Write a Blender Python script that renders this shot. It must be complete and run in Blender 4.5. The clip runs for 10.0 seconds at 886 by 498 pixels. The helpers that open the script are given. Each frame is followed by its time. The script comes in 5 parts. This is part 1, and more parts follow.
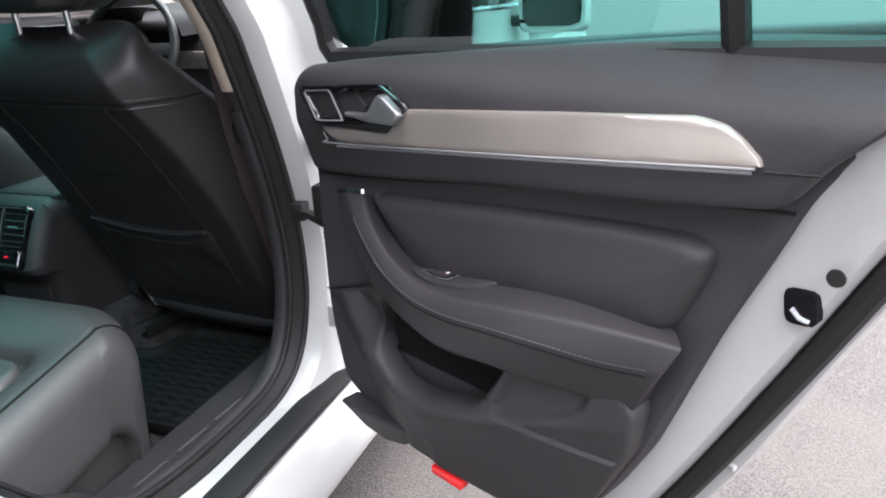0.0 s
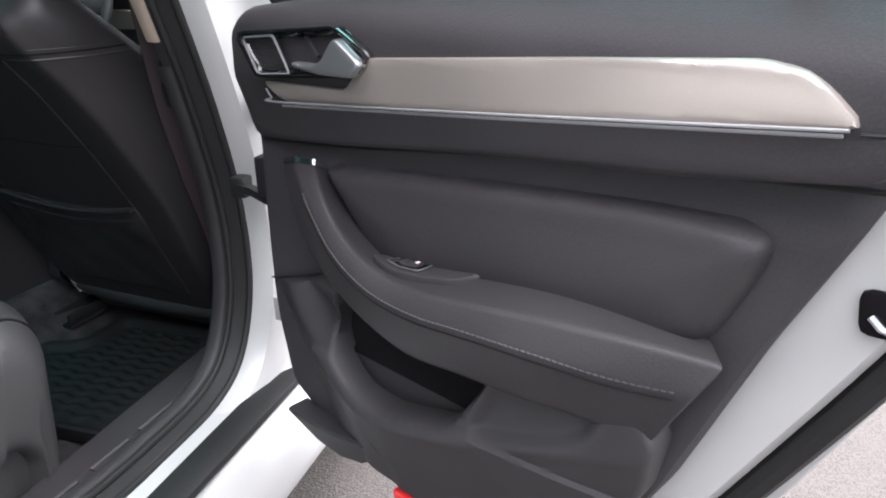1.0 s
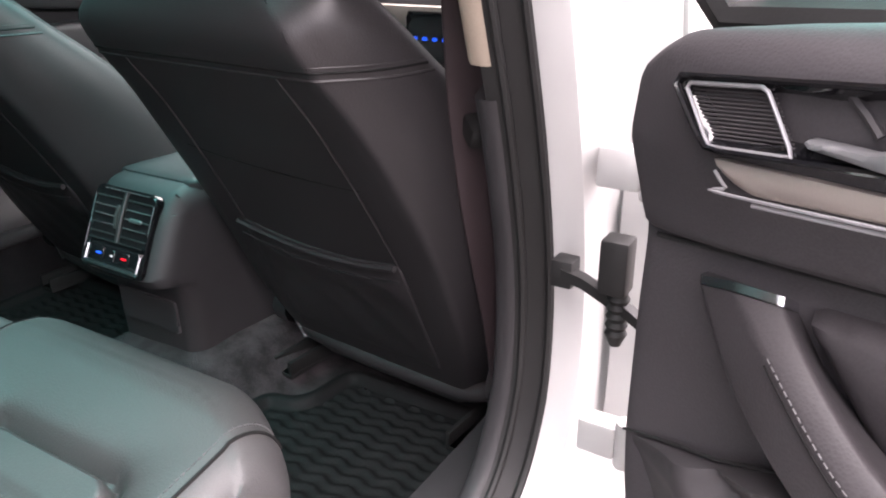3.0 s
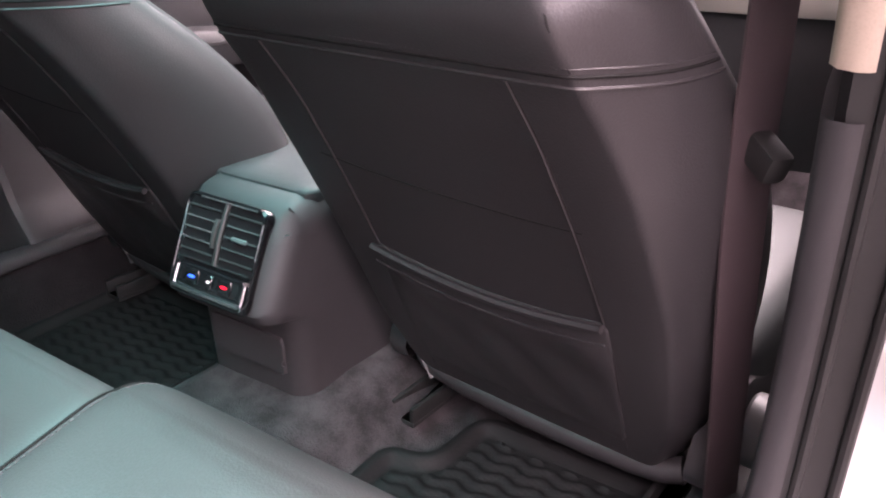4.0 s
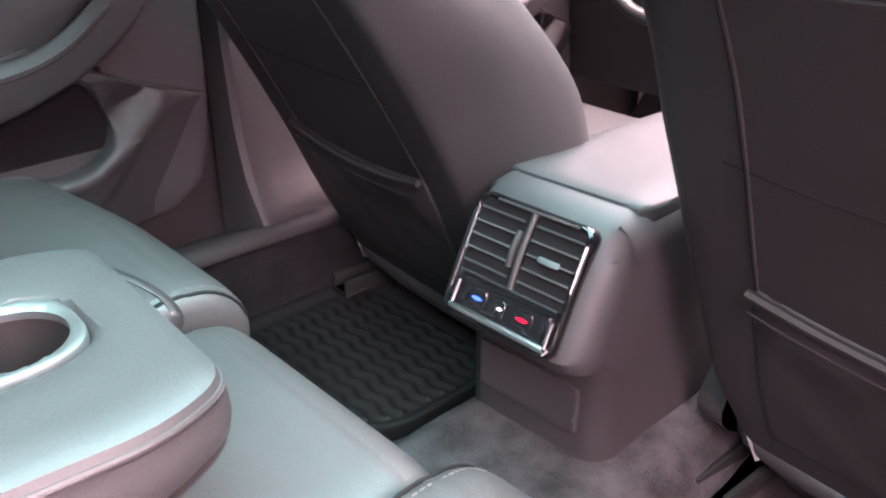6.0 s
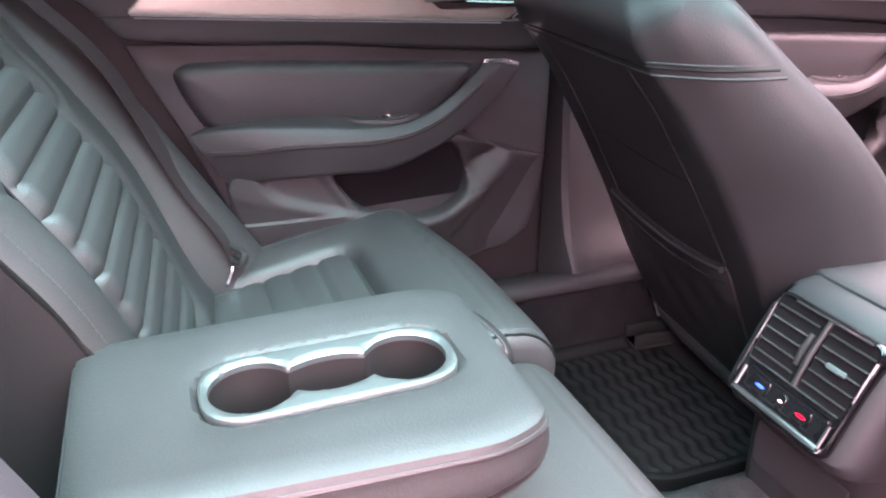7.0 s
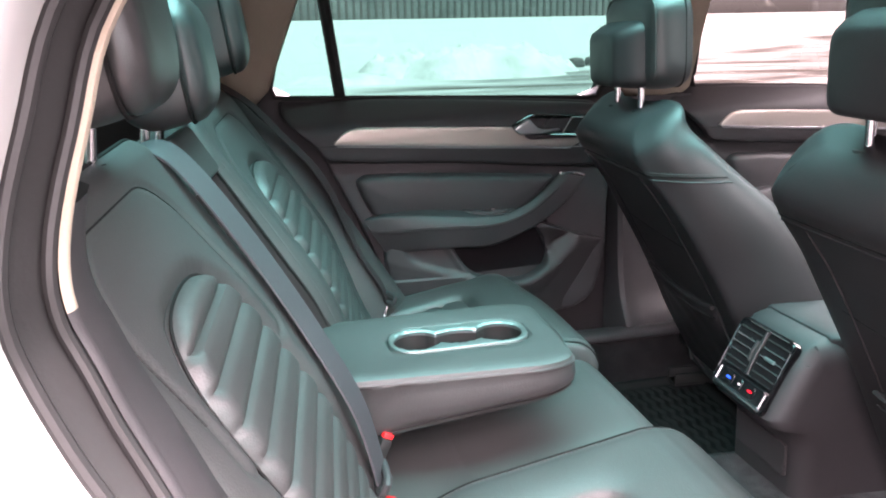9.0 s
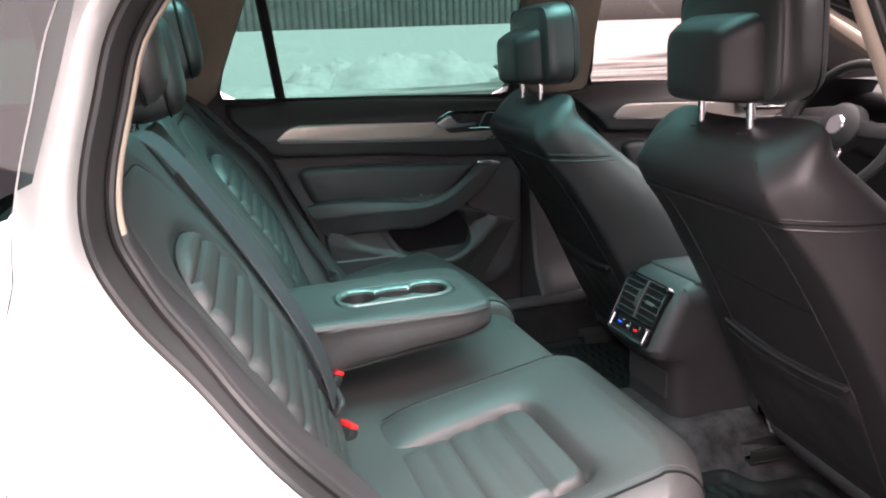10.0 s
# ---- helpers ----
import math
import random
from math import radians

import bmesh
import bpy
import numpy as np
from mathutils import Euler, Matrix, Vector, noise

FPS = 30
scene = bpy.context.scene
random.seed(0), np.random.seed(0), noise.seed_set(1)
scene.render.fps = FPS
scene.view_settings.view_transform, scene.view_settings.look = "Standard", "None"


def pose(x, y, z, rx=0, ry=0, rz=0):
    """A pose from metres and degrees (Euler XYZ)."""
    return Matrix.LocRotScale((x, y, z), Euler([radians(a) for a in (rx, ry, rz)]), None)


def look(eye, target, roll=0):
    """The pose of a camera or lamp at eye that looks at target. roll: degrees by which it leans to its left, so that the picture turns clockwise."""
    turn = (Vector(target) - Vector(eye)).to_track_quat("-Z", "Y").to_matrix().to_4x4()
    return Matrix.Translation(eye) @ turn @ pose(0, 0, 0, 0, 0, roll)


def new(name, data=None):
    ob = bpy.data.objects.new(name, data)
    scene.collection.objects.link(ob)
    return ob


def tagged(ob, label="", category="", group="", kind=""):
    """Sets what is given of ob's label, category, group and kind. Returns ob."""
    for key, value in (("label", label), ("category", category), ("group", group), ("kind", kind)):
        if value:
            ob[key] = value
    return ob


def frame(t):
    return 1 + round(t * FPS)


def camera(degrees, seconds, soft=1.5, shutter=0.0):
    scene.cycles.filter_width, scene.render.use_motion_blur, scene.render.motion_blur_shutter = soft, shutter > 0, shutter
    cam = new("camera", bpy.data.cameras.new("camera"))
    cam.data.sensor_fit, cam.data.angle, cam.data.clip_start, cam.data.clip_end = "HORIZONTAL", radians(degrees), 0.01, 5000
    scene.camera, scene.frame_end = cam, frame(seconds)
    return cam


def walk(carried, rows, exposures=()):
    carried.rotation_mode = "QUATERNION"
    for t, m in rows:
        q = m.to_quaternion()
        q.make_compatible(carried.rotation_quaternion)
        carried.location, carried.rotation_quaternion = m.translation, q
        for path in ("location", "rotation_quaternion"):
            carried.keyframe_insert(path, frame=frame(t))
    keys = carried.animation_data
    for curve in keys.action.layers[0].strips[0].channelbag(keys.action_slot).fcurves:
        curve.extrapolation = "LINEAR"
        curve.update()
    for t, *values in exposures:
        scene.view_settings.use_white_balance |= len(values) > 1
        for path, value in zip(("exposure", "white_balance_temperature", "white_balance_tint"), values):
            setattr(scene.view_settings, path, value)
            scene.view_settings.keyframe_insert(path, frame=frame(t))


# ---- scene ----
cam = camera(60.6, 10.0, soft=2.0)
PATH = [
    (0, (1.498, -1.006, 1.084), (0.804, 0.732, 0.379), -3.3),
    (0.5, (1.455, -0.927, 1.046), (0.839, 0.828, 0.311), -2.4),
    (1, (1.425, -0.856, 1.024), (0.842, 0.903, 0.272), -1.4),
    (1.5, (1.379, -0.807, 1.025), (0.72, 0.92, 0.261), -0.4),
    (2, (1.311, -0.736, 1.031), (0.522, 0.932, 0.26), 0.0),
    (2.5, (1.224, -0.676, 1.028), (0.337, 0.942, 0.257), -0.0),
    (3, (1.059, -0.605, 1.02), (0.103, 0.977, 0.256), -0.3),
    (3.2, (0.989, -0.573, 1.025), (0.014, 0.99, 0.247), -0.8),
    (4.5, (0.617, -0.437, 0.97), (-0.403, 1.04, 0.088), 1.0),
    (5, (0.513, -0.395, 0.946), (-0.555, 1.007, -0.001), 1.4),
    (5.2, (0.496, -0.387, 0.94), (-0.62, 0.977, -0.005), 1.7),
    (6.3, (0.43, -0.433, 0.935), (-0.986, 0.705, 0.098), 1.1),
    (6.5, (0.441, -0.436, 0.99), (-1.078, 0.5, 0.088), 1.0),
    (7, (0.529, -0.518, 1.05), (-1.18, 0.122, 0.232), 0.2),
    (7.5, (0.676, -0.592, 1.103), (-1.124, -0.132, 0.363), -0.2),
    (8, (0.842, -0.636, 1.145), (-1.002, -0.249, 0.475), -0.6),
    (8.5, (0.969, -0.659, 1.156), (-0.905, -0.295, 0.559), -0.4),
    (9, (1.097, -0.682, 1.148), (-0.785, -0.271, 0.61), -1.3),
    (9.5, (1.25, -0.72, 1.149), (-0.611, -0.204, 0.629), -2.3),
    (10, (1.354, -0.747, 1.143), (-0.487, -0.165, 0.621), -2.2),
]
SKY, SUN = 0.09, 3.2
EXPO = [(0, 2.3, 6050, 14), (1.0, 2.35, 6050, 14), (2.5, 3.2, 6450, 20), (3.0, 3.3, 6600, 26), (4.5, 4.45, 7250, 54), (5.0, 4.6, 7400, 58), (6.5, 4.55, 7500, 70), (7.0, 4.55, 7500, 72), (7.5, 4.55, 7300, 66), (8.0, 4.45, 7150, 58), (8.5, 4.2, 7000, 48), (9.0, 4.0, 6950, 40), (9.5, 3.75, 6950, 36), (10, 3.3, 7000, 33)]
walk(cam, [(t, look(eye, target, roll)) for t, eye, target, roll in PATH], EXPO)

# ---- world and sun ----
world = bpy.data.worlds.new("sky")
scene.world = world
world.use_nodes = True
wn = world.node_tree.nodes
sky = wn.new("ShaderNodeTexSky")
sky.sky_type, sky.sun_disc = "NISHITA", False
sky.sun_elevation, sky.sun_rotation = radians(70), radians(63)
sky.air_density, sky.dust_density = 1.0, 4.0
grey = wn.new("ShaderNodeHueSaturation")
grey.inputs["Saturation"].default_value = 0.25
world.node_tree.links.new(sky.outputs[0], grey.inputs["Color"])
world.node_tree.links.new(grey.outputs[0], wn["Background"].inputs["Color"])
wn["Background"].inputs["Strength"].default_value = SKY
sun_data = bpy.data.lights.new("sun", "SUN")
sun_data.energy, sun_data.angle, sun_data.color = SUN, radians(120), (1.0, 0.95, 0.9)
sun = new("sun", sun_data)
sun.matrix_world = look((1.6, 0.8, 5.0), (0, 0, 0))


# ---- geometry tools ----
from mathutils.geometry import delaunay_2d_cdt


def thing(name, label, category, at=(0, 0, 0), group="", kind=""):
    ob = new(name)
    ob.location, ob.empty_display_size = at, 0.05
    ob["base"] = at
    return tagged(ob, label, category, group, kind)


def mesh_of(name, vf, mat, smooth=True, angle=40):
    verts, faces = vf
    me = bpy.data.meshes.new(name)
    me.from_pydata([tuple(v) for v in verts], [], faces)
    bm = bmesh.new()
    bm.from_mesh(me)
    bmesh.ops.remove_doubles(bm, verts=bm.verts, dist=0.00005)
    bmesh.ops.recalc_face_normals(bm, faces=bm.faces)
    bm.to_mesh(me)
    bm.free()
    if smooth:
        me.shade_smooth()
        me.set_sharp_from_angle(angle=radians(angle))
    me.materials.append(mat)
    return me


def part(name, vf, mat, parent, label="", smooth=True, angle=40):
    ob = new(name, mesh_of(name, vf, mat, smooth, angle))
    ob.parent = parent
    if parent.type == "EMPTY":
        ob.matrix_parent_inverse = Matrix.Translation(-Vector(parent.location))
    return tagged(ob, label)


def solo(name, vf, mat, label, category, kind="", group="", smooth=True, angle=40):
    return tagged(new(name, mesh_of(name, vf, mat, smooth, angle)), label, category, group, kind)


def join(*parts):
    verts, faces = [], []
    for v, f in parts:
        k = len(verts)
        verts += list(v)
        faces += [tuple(i + k for i in face) for face in f]
    return verts, faces


def moved(vf, m):
    return [tuple(m @ Vector(v)) for v in vf[0]], vf[1]


def mirrored(vf, cx=0.0):
    return [(2 * cx - v[0], v[1], v[2]) for v in vf[0]], [tuple(reversed(f)) for f in vf[1]]


def cr(pts, k=6, closed=False):
    """A smooth curve through points of any dimension."""
    p = np.array(pts, float)
    n, out = len(p), []
    for i in range(n if closed else n - 1):
        a, b, c, d = ((p[(i - 1) % n], p[i], p[(i + 1) % n], p[(i + 2) % n]) if closed else
                      (p[max(i - 1, 0)], p[i], p[i + 1], p[min(i + 2, n - 1)]))
        for j in range(k):
            t = j / k
            out.append(0.5 * (2 * b + (c - a) * t + (2 * a - 5 * b + 4 * c - d) * t * t + (3 * b - a - 3 * c + d) * t ** 3))
    if not closed:
        out.append(p[-1])
    return [tuple(q) for q in out]


def even(pts, step, closed=False):
    """The polyline with points at even steps."""
    p = np.array(list(pts) + ([pts[0]] if closed else []), float)
    d = np.r_[0, np.cumsum(np.linalg.norm(np.diff(p, axis=0), axis=1))]
    n = max(int(round(d[-1] / step)), 2)
    s = np.linspace(0, d[-1], n + 1)
    q = np.stack([np.interp(s, d, p[:, i]) for i in range(p.shape[1])], 1)
    return [tuple(v) for v in (q[:-1] if closed else q)]


def soft_poly(pts, r=0.02, k=5):
    """A closed outline with its corners rounded."""
    p, out = np.array(pts, float), []
    n = len(p)
    for i in range(n):
        a, b, c = p[i - 1], p[i], p[(i + 1) % n]
        la, lc = np.linalg.norm(a - b), np.linalg.norm(c - b)
        q = min(r, la * 0.45, lc * 0.45)
        s, e = b + (a - b) / la * q, b + (c - b) / lc * q
        for j in range(k + 1):
            t = j / k
            out.append(tuple((1 - t) ** 2 * s + 2 * t * (1 - t) * b + t * t * e))
    return out


def tube(pts, r, n=8, closed=False, flat=1.0):
    p = np.array(pts, float)
    m = len(p)
    rad = r if hasattr(r, "__len__") else [r] * m
    tang = (np.roll(p, -1, 0) - np.roll(p, 1, 0)) if closed else np.gradient(p, axis=0)
    tang /= np.linalg.norm(tang, axis=1)[:, None] + 1e-12
    up = np.array([0, 0, 1.0]) if abs(tang[0][2]) < 0.9 else np.array([1.0, 0, 0])
    verts, faces = [], []
    a = np.cross(up, tang[0])
    for i in range(m):
        a = a - tang[i] * (a @ tang[i])
        a /= np.linalg.norm(a)
        b = np.cross(tang[i], a)
        for j in range(n):
            w = 2 * math.pi * j / n
            verts.append(tuple(p[i] + rad[i] * (math.cos(w) * a + flat * math.sin(w) * b)))
    for i in range(m if closed else m - 1):
        for j in range(n):
            k = (i + 1) % m
            faces.append((i * n + j, k * n + j, k * n + (j + 1) % n, i * n + (j + 1) % n))
    if not closed:
        faces += [tuple(range(n)), tuple(range((m - 1) * n, m * n))]
    return verts, faces


def stitches(pts, step=0.006, r=0.0008, gap=0.35):
    q = even(pts, step)
    return join(*[tube([np.array(q[i]), np.array(q[i]) * gap + np.array(q[i + 1]) * (1 - gap)], r, 5) for i in range(len(q) - 1)])


def loft(rings, cap=True, wrap=True):
    n, verts, faces = len(rings[0]), [], []
    for ring in rings:
        verts += [tuple(v) for v in ring]
    for i in range(len(rings) - 1):
        for j in range(n if wrap else n - 1):
            k = (j + 1) % n
            faces.append((i * n + j, i * n + k, (i + 1) * n + k, (i + 1) * n + j))
    if cap:
        faces += [tuple(range(n)), tuple(range((len(rings) - 1) * n, len(rings) * n))]
    return verts, faces


def rect(w, h, r=0.01, k=4):
    return soft_poly([(-w / 2, -h / 2), (w / 2, -h / 2), (w / 2, h / 2), (-w / 2, h / 2)], r, k)


def box(a, b, r=0.004, seg=2):
    """A block between two corners with rounded edges."""
    bm = bmesh.new()
    bmesh.ops.create_cube(bm, size=1)
    for v in bm.verts:
        v.co = Vector([(a[i] + b[i]) / 2 + v.co[i] * (b[i] - a[i]) for i in range(3)])
    if r:
        bmesh.ops.bevel(bm, geom=list(bm.edges), offset=r, segments=seg, profile=0.5, affect="EDGES")
    bm.verts.index_update()
    out = [tuple(v.co) for v in bm.verts], [tuple(v.index for v in f.verts) for f in bm.faces]
    bm.free()
    return out


def grid(fn, nu, nv):
    verts = [tuple(fn(i / nu, j / nv)) for j in range(nv + 1) for i in range(nu + 1)]
    w = nu + 1
    return verts, [(j * w + i, j * w + i + 1, (j + 1) * w + i + 1, (j + 1) * w + i) for j in range(nv) for i in range(nu)]


def inside(poly, q):
    """Which of the points q lie in the outline."""
    p, q = np.array(poly), np.array(q)
    x, y, hit = q[:, 0], q[:, 1], np.zeros(len(q), bool)
    for i in range(len(p)):
        (x1, y1), (x2, y2) = p[i - 1], p[i]
        if y1 != y2:
            hit ^= ((y1 > y) != (y2 > y)) & (x < (x2 - x1) * (y - y1) / (y2 - y1) + x1)
    return hit


def away(line, q, closed=True):
    """The distance of the points q from a line or outline."""
    p, q = np.array(line, float), np.array(q, float)
    best = np.full(len(q), 9.0)
    for i in range(0 if closed else 1, len(p)):
        a, b = p[i - 1], p[i]
        d = b - a
        t = np.clip(((q - a) @ d) / (d @ d + 1e-12), 0, 1)
        best = np.minimum(best, np.linalg.norm(q - a - t[:, None] * d, axis=1))
    return best


def signed(poly, q):
    return np.where(inside(poly, q), 1, -1) * away(poly, q)


def step01(x):
    x = np.clip(x, 0, 1)
    return x * x * (3 - 2 * x)


def sheet(outline, height, place, step=0.01, edge=0.006, drop=0.01, holes=(), back=True):
    """A panel over an outline in the plane: height(q, d) over the points q at the distance d from the rim, with a rounded
    rim and a skirt that goes down by drop. place(q, h) lays it in space."""
    ring = even(outline, step, True)
    loops = [ring] + [even(h, step * 0.7, True) for h in holes]
    pts, edges, count = [], [], 0
    for loop in loops:
        n = len(loop)
        pts += loop
        edges += [(count + i, count + (i + 1) % n) for i in range(n)]
        count += n
    lo, hi = np.min(ring, 0), np.max(ring, 0)
    gx, gy = np.meshgrid(np.arange(lo[0], hi[0], step), np.arange(lo[1], hi[1], step * 0.87))
    gx[1::2] += step / 2
    q = np.stack([gx.ravel(), gy.ravel()], 1)
    ok = inside(ring, q) & (away(ring, q) > step * 0.45)
    for loop in loops[1:]:
        ok &= ~inside(loop, q) & (away(loop, q) > step * 0.45)
    extra = []
    if edge and edge < step * 2:
        a = np.array(ring)
        t = np.roll(a, -1, 0) - np.roll(a, 1, 0)
        t /= np.linalg.norm(t, axis=1)[:, None] + 1e-12
        nrm = np.stack([-t[:, 1], t[:, 0]], 1)
        if not inside(ring, (a + nrm * step * 0.05)[:1])[0]:
            nrm = -nrm
        for f in (0.3, 1.0):
            e = a + nrm * edge * f
            extra.append(e[inside(ring, e)])
        ok &= away(ring, q) > edge * 1.5
    q = np.concatenate([np.array(pts), q[ok]] + extra)
    v2, _, tri, *_ = delaunay_2d_cdt([Vector(p) for p in q], edges, [], 1 if not holes else 2, 1e-6)
    v2 = np.array([tuple(v) for v in v2])
    if holes:
        mid = np.array([v2[list(f)].mean(0) for f in tri])
        good = np.ones(len(tri), bool)
        for loop in loops[1:]:
            good &= ~inside(loop, mid)
        tri = [f for f, g in zip(tri, good) if g]
    d = np.min([away(loop, v2) for loop in loops], 0)
    h = height(v2, d)
    if edge:
        x = np.clip(d / edge, 0, 1)
        h = h - edge * (1 - np.sqrt(1 - (1 - x) ** 2))
    verts = list(place(v2, h))
    faces = [tuple(f) for f in tri]
    if drop:
        for loop in loops:
            a = np.array(loop)
            h0 = height(a, np.zeros(len(a))) - edge
            k, n = len(verts), len(loop)
            verts += list(place(a, h0)) + list(place(a, h0 - drop))
            faces += [(k + i, k + (i + 1) % n, k + n + (i + 1) % n, k + n + i) for i in range(n)]
    return [tuple(v) for v in verts], faces


def level(h):
    return lambda q, d: np.full(len(q), h)


def lathe(profile, n=24):
    """A turned body round z from (radius, height) pairs."""
    return loft([[(r * math.cos(2 * math.pi * i / n), r * math.sin(2 * math.pi * i / n), z) for i in range(n)] for r, z in profile])


# ---- materials ----
def material(name, colour, rough=0.5, metal=0.0, grain=0.0, scale=300.0, vary=0.12, patches=6.0, bump=0.0002, spec=0.6, coat=0.0, cells=False):
    """Colour and gloss that vary at two scales, with a fine relief."""
    m = bpy.data.materials.new(name)
    m.use_nodes = True
    nt, b = m.node_tree, m.node_tree.nodes["Principled BSDF"]
    b.inputs["Metallic"].default_value, b.inputs["Specular IOR Level"].default_value = metal, spec
    b.inputs["Coat Weight"].default_value = coat
    b.inputs["Coat Roughness"].default_value = 0.05
    at = nt.nodes.new("ShaderNodeTexCoord").outputs["Object"]
    big = nt.nodes.new("ShaderNodeTexNoise")
    big.inputs["Scale"].default_value, big.inputs["Detail"].default_value = patches, 4
    fine = nt.nodes.new("ShaderNodeTexVoronoi" if cells else "ShaderNodeTexNoise")
    fine.inputs["Scale"].default_value = scale
    for tex in (big, fine):
        nt.links.new(at, tex.inputs["Vector"])
    fine_out = fine.outputs["Distance"] if cells else fine.outputs[0]
    mix = nt.nodes.new("ShaderNodeMath")
    mix.operation = "MULTIPLY_ADD"
    mix.inputs[1].default_value = grain
    half = nt.nodes.new("ShaderNodeMath")
    half.operation = "MULTIPLY"
    half.inputs[1].default_value = 1 / (1 + grain)
    nt.links.new(fine_out, mix.inputs[0])
    nt.links.new(big.outputs[0], mix.inputs[2])
    ramp = nt.nodes.new("ShaderNodeValToRGB")
    mid = (0.5 + grain * (0.4 if cells else 0.5)) / (1 + grain)
    ramp.color_ramp.elements[0].position, ramp.color_ramp.elements[1].position = mid - 0.13, mid + 0.13
    ramp.color_ramp.elements[0].color = (*[c * (1 - vary) for c in colour], 1)
    ramp.color_ramp.elements[1].color = (*[min(c * (1 + vary), 1) for c in colour], 1)
    nt.links.new(mix.outputs[0], half.inputs[0])
    nt.links.new(half.outputs[0], ramp.inputs[0])
    nt.links.new(ramp.outputs[0], b.inputs["Base Color"])
    rr = nt.nodes.new("ShaderNodeMapRange")
    rr.inputs["To Min"].default_value, rr.inputs["To Max"].default_value = max(rough * 0.88, 0.02), min(rough * 1.12, 1)
    nt.links.new(big.outputs[0], rr.inputs["Value"])
    nt.links.new(rr.outputs[0], b.inputs["Roughness"])
    if bump:
        bp = nt.nodes.new("ShaderNodeBump")
        bp.inputs["Strength"].default_value, bp.inputs["Distance"].default_value = 0.6, bump
        nt.links.new(fine_out, bp.inputs["Height"])
        nt.links.new(bp.outputs[0], b.inputs["Normal"])
    return m


def pane(name, tint, gloss=1.5):
    m = bpy.data.materials.new(name)
    m.use_nodes = True
    nt = m.node_tree
    nt.nodes.remove(nt.nodes["Principled BSDF"])
    clear, shine = nt.nodes.new("ShaderNodeBsdfTransparent"), nt.nodes.new("ShaderNodeBsdfGlossy")
    clear.inputs["Color"].default_value, shine.inputs["Roughness"].default_value = (*tint, 1), 0.02
    fr, mix = nt.nodes.new("ShaderNodeFresnel"), nt.nodes.new("ShaderNodeMixShader")
    fr.inputs["IOR"].default_value = gloss
    nt.links.new(fr.outputs[0], mix.inputs[0])
    nt.links.new(clear.outputs[0], mix.inputs[1])
    nt.links.new(shine.outputs[0], mix.inputs[2])
    nt.links.new(mix.outputs[0], nt.nodes["Material Output"].inputs["Surface"])
    return m


def glow(name, colour, power):
    m = material(name, colour, 0.4, bump=0)
    b = m.node_tree.nodes["Principled BSDF"]
    b.inputs["Emission Color"].default_value, b.inputs["Emission Strength"].default_value = (*colour, 1), power
    return m


LEATHER = material("black_leather", (0.034, 0.0337, 0.034), 0.52, grain=0.3, scale=420, bump=0.00025, cells=True, vary=0.15, spec=0.62)
LEATHER_SMOOTH = material("smooth_black_leather", (0.026, 0.0254, 0.026), 0.40, grain=0.2, scale=520, bump=0.00015, cells=True, spec=0.75)
VINYL = material("seat_back_vinyl", (0.022, 0.0205, 0.0216), 0.44, grain=0.3, scale=500, bump=0.0002, cells=True, spec=0.4)
SOFT = material("door_soft_plastic", (0.034, 0.0318, 0.034), 0.58, grain=0.4, scale=450, bump=0.0003, cells=True, spec=0.28)
HARD = material("hard_dark_plastic", (0.028, 0.0263, 0.028), 0.55, grain=0.3, scale=600, bump=0.0002, spec=0.4)
DOOR_LEATHER = material("door_leather", (0.030, 0.0278, 0.0296), 0.50, grain=0.3, scale=420, bump=0.00025, cells=True, vary=0.15, spec=0.3)
# near-black for seams and piping, and for the painted shadow line round the inserts
SEAM_SHADOW = material("dark_seam_and_shadow", (0.006, 0.006, 0.006), 0.7, bump=0, spec=0.2)
GREY_PL = material("grey_plastic", (0.07, 0.067, 0.07), 0.45, grain=0.3, scale=500, bump=0.0002)
GLOSS = material("gloss_black", (0.006, 0.006, 0.007), 0.08, coat=0.5, bump=0)
RUBBER = material("black_rubber", (0.010, 0.010, 0.010), 0.6, scale=200, bump=0.0003, spec=0.4)
MATT_BLACK = material("matt_black", (0.008, 0.007, 0.008), 0.95, grain=0.5, scale=700, bump=0.0008, spec=0.1)
CARPET = material("grey_carpet", (0.038, 0.0345, 0.0365), 0.95, grain=0.35, scale=380, patches=26, vary=0.45, bump=0.004, spec=0.1)
KICK = material("dark_kick_carpet", (0.013, 0.0115, 0.0125), 0.95, grain=0.5, scale=380, patches=26, vary=0.35, bump=0.003, spec=0.1)
MAT_RUB = material("mat_rubber", (0.007, 0.007, 0.0073), 0.7, scale=250, bump=0.0004, spec=0.2)
CHROME = material("satin_chrome", (0.72, 0.72, 0.74), 0.22, metal=1.0, scale=900, bump=0, vary=0.05)
ALU = material("brushed_aluminium_trim", (0.46, 0.41, 0.37), 0.36, metal=0.6, grain=0.3, scale=800, vary=0.06, bump=0.00005)
PAINT = material("white_car_paint", (0.42, 0.42, 0.412), 0.30, coat=0.3, vary=0.03, bump=0)
LINING = material("beige_headliner", (0.30, 0.25, 0.20), 0.9, grain=0.5, scale=600, bump=0.0004, spec=0.2)
WEB = material("belt_webbing", (0.031, 0.028, 0.033), 0.6, grain=0.6, scale=900, bump=0.0005)
WEB_DARK = material("dark_belt_webbing", (0.030, 0.019, 0.021), 0.6, grain=0.6, scale=900, bump=0.0005)
THREAD = material("grey_thread", (0.06, 0.058, 0.06), 0.7, bump=0)
RED = material("red_plastic", (0.62, 0.02, 0.02), 0.35, bump=0)
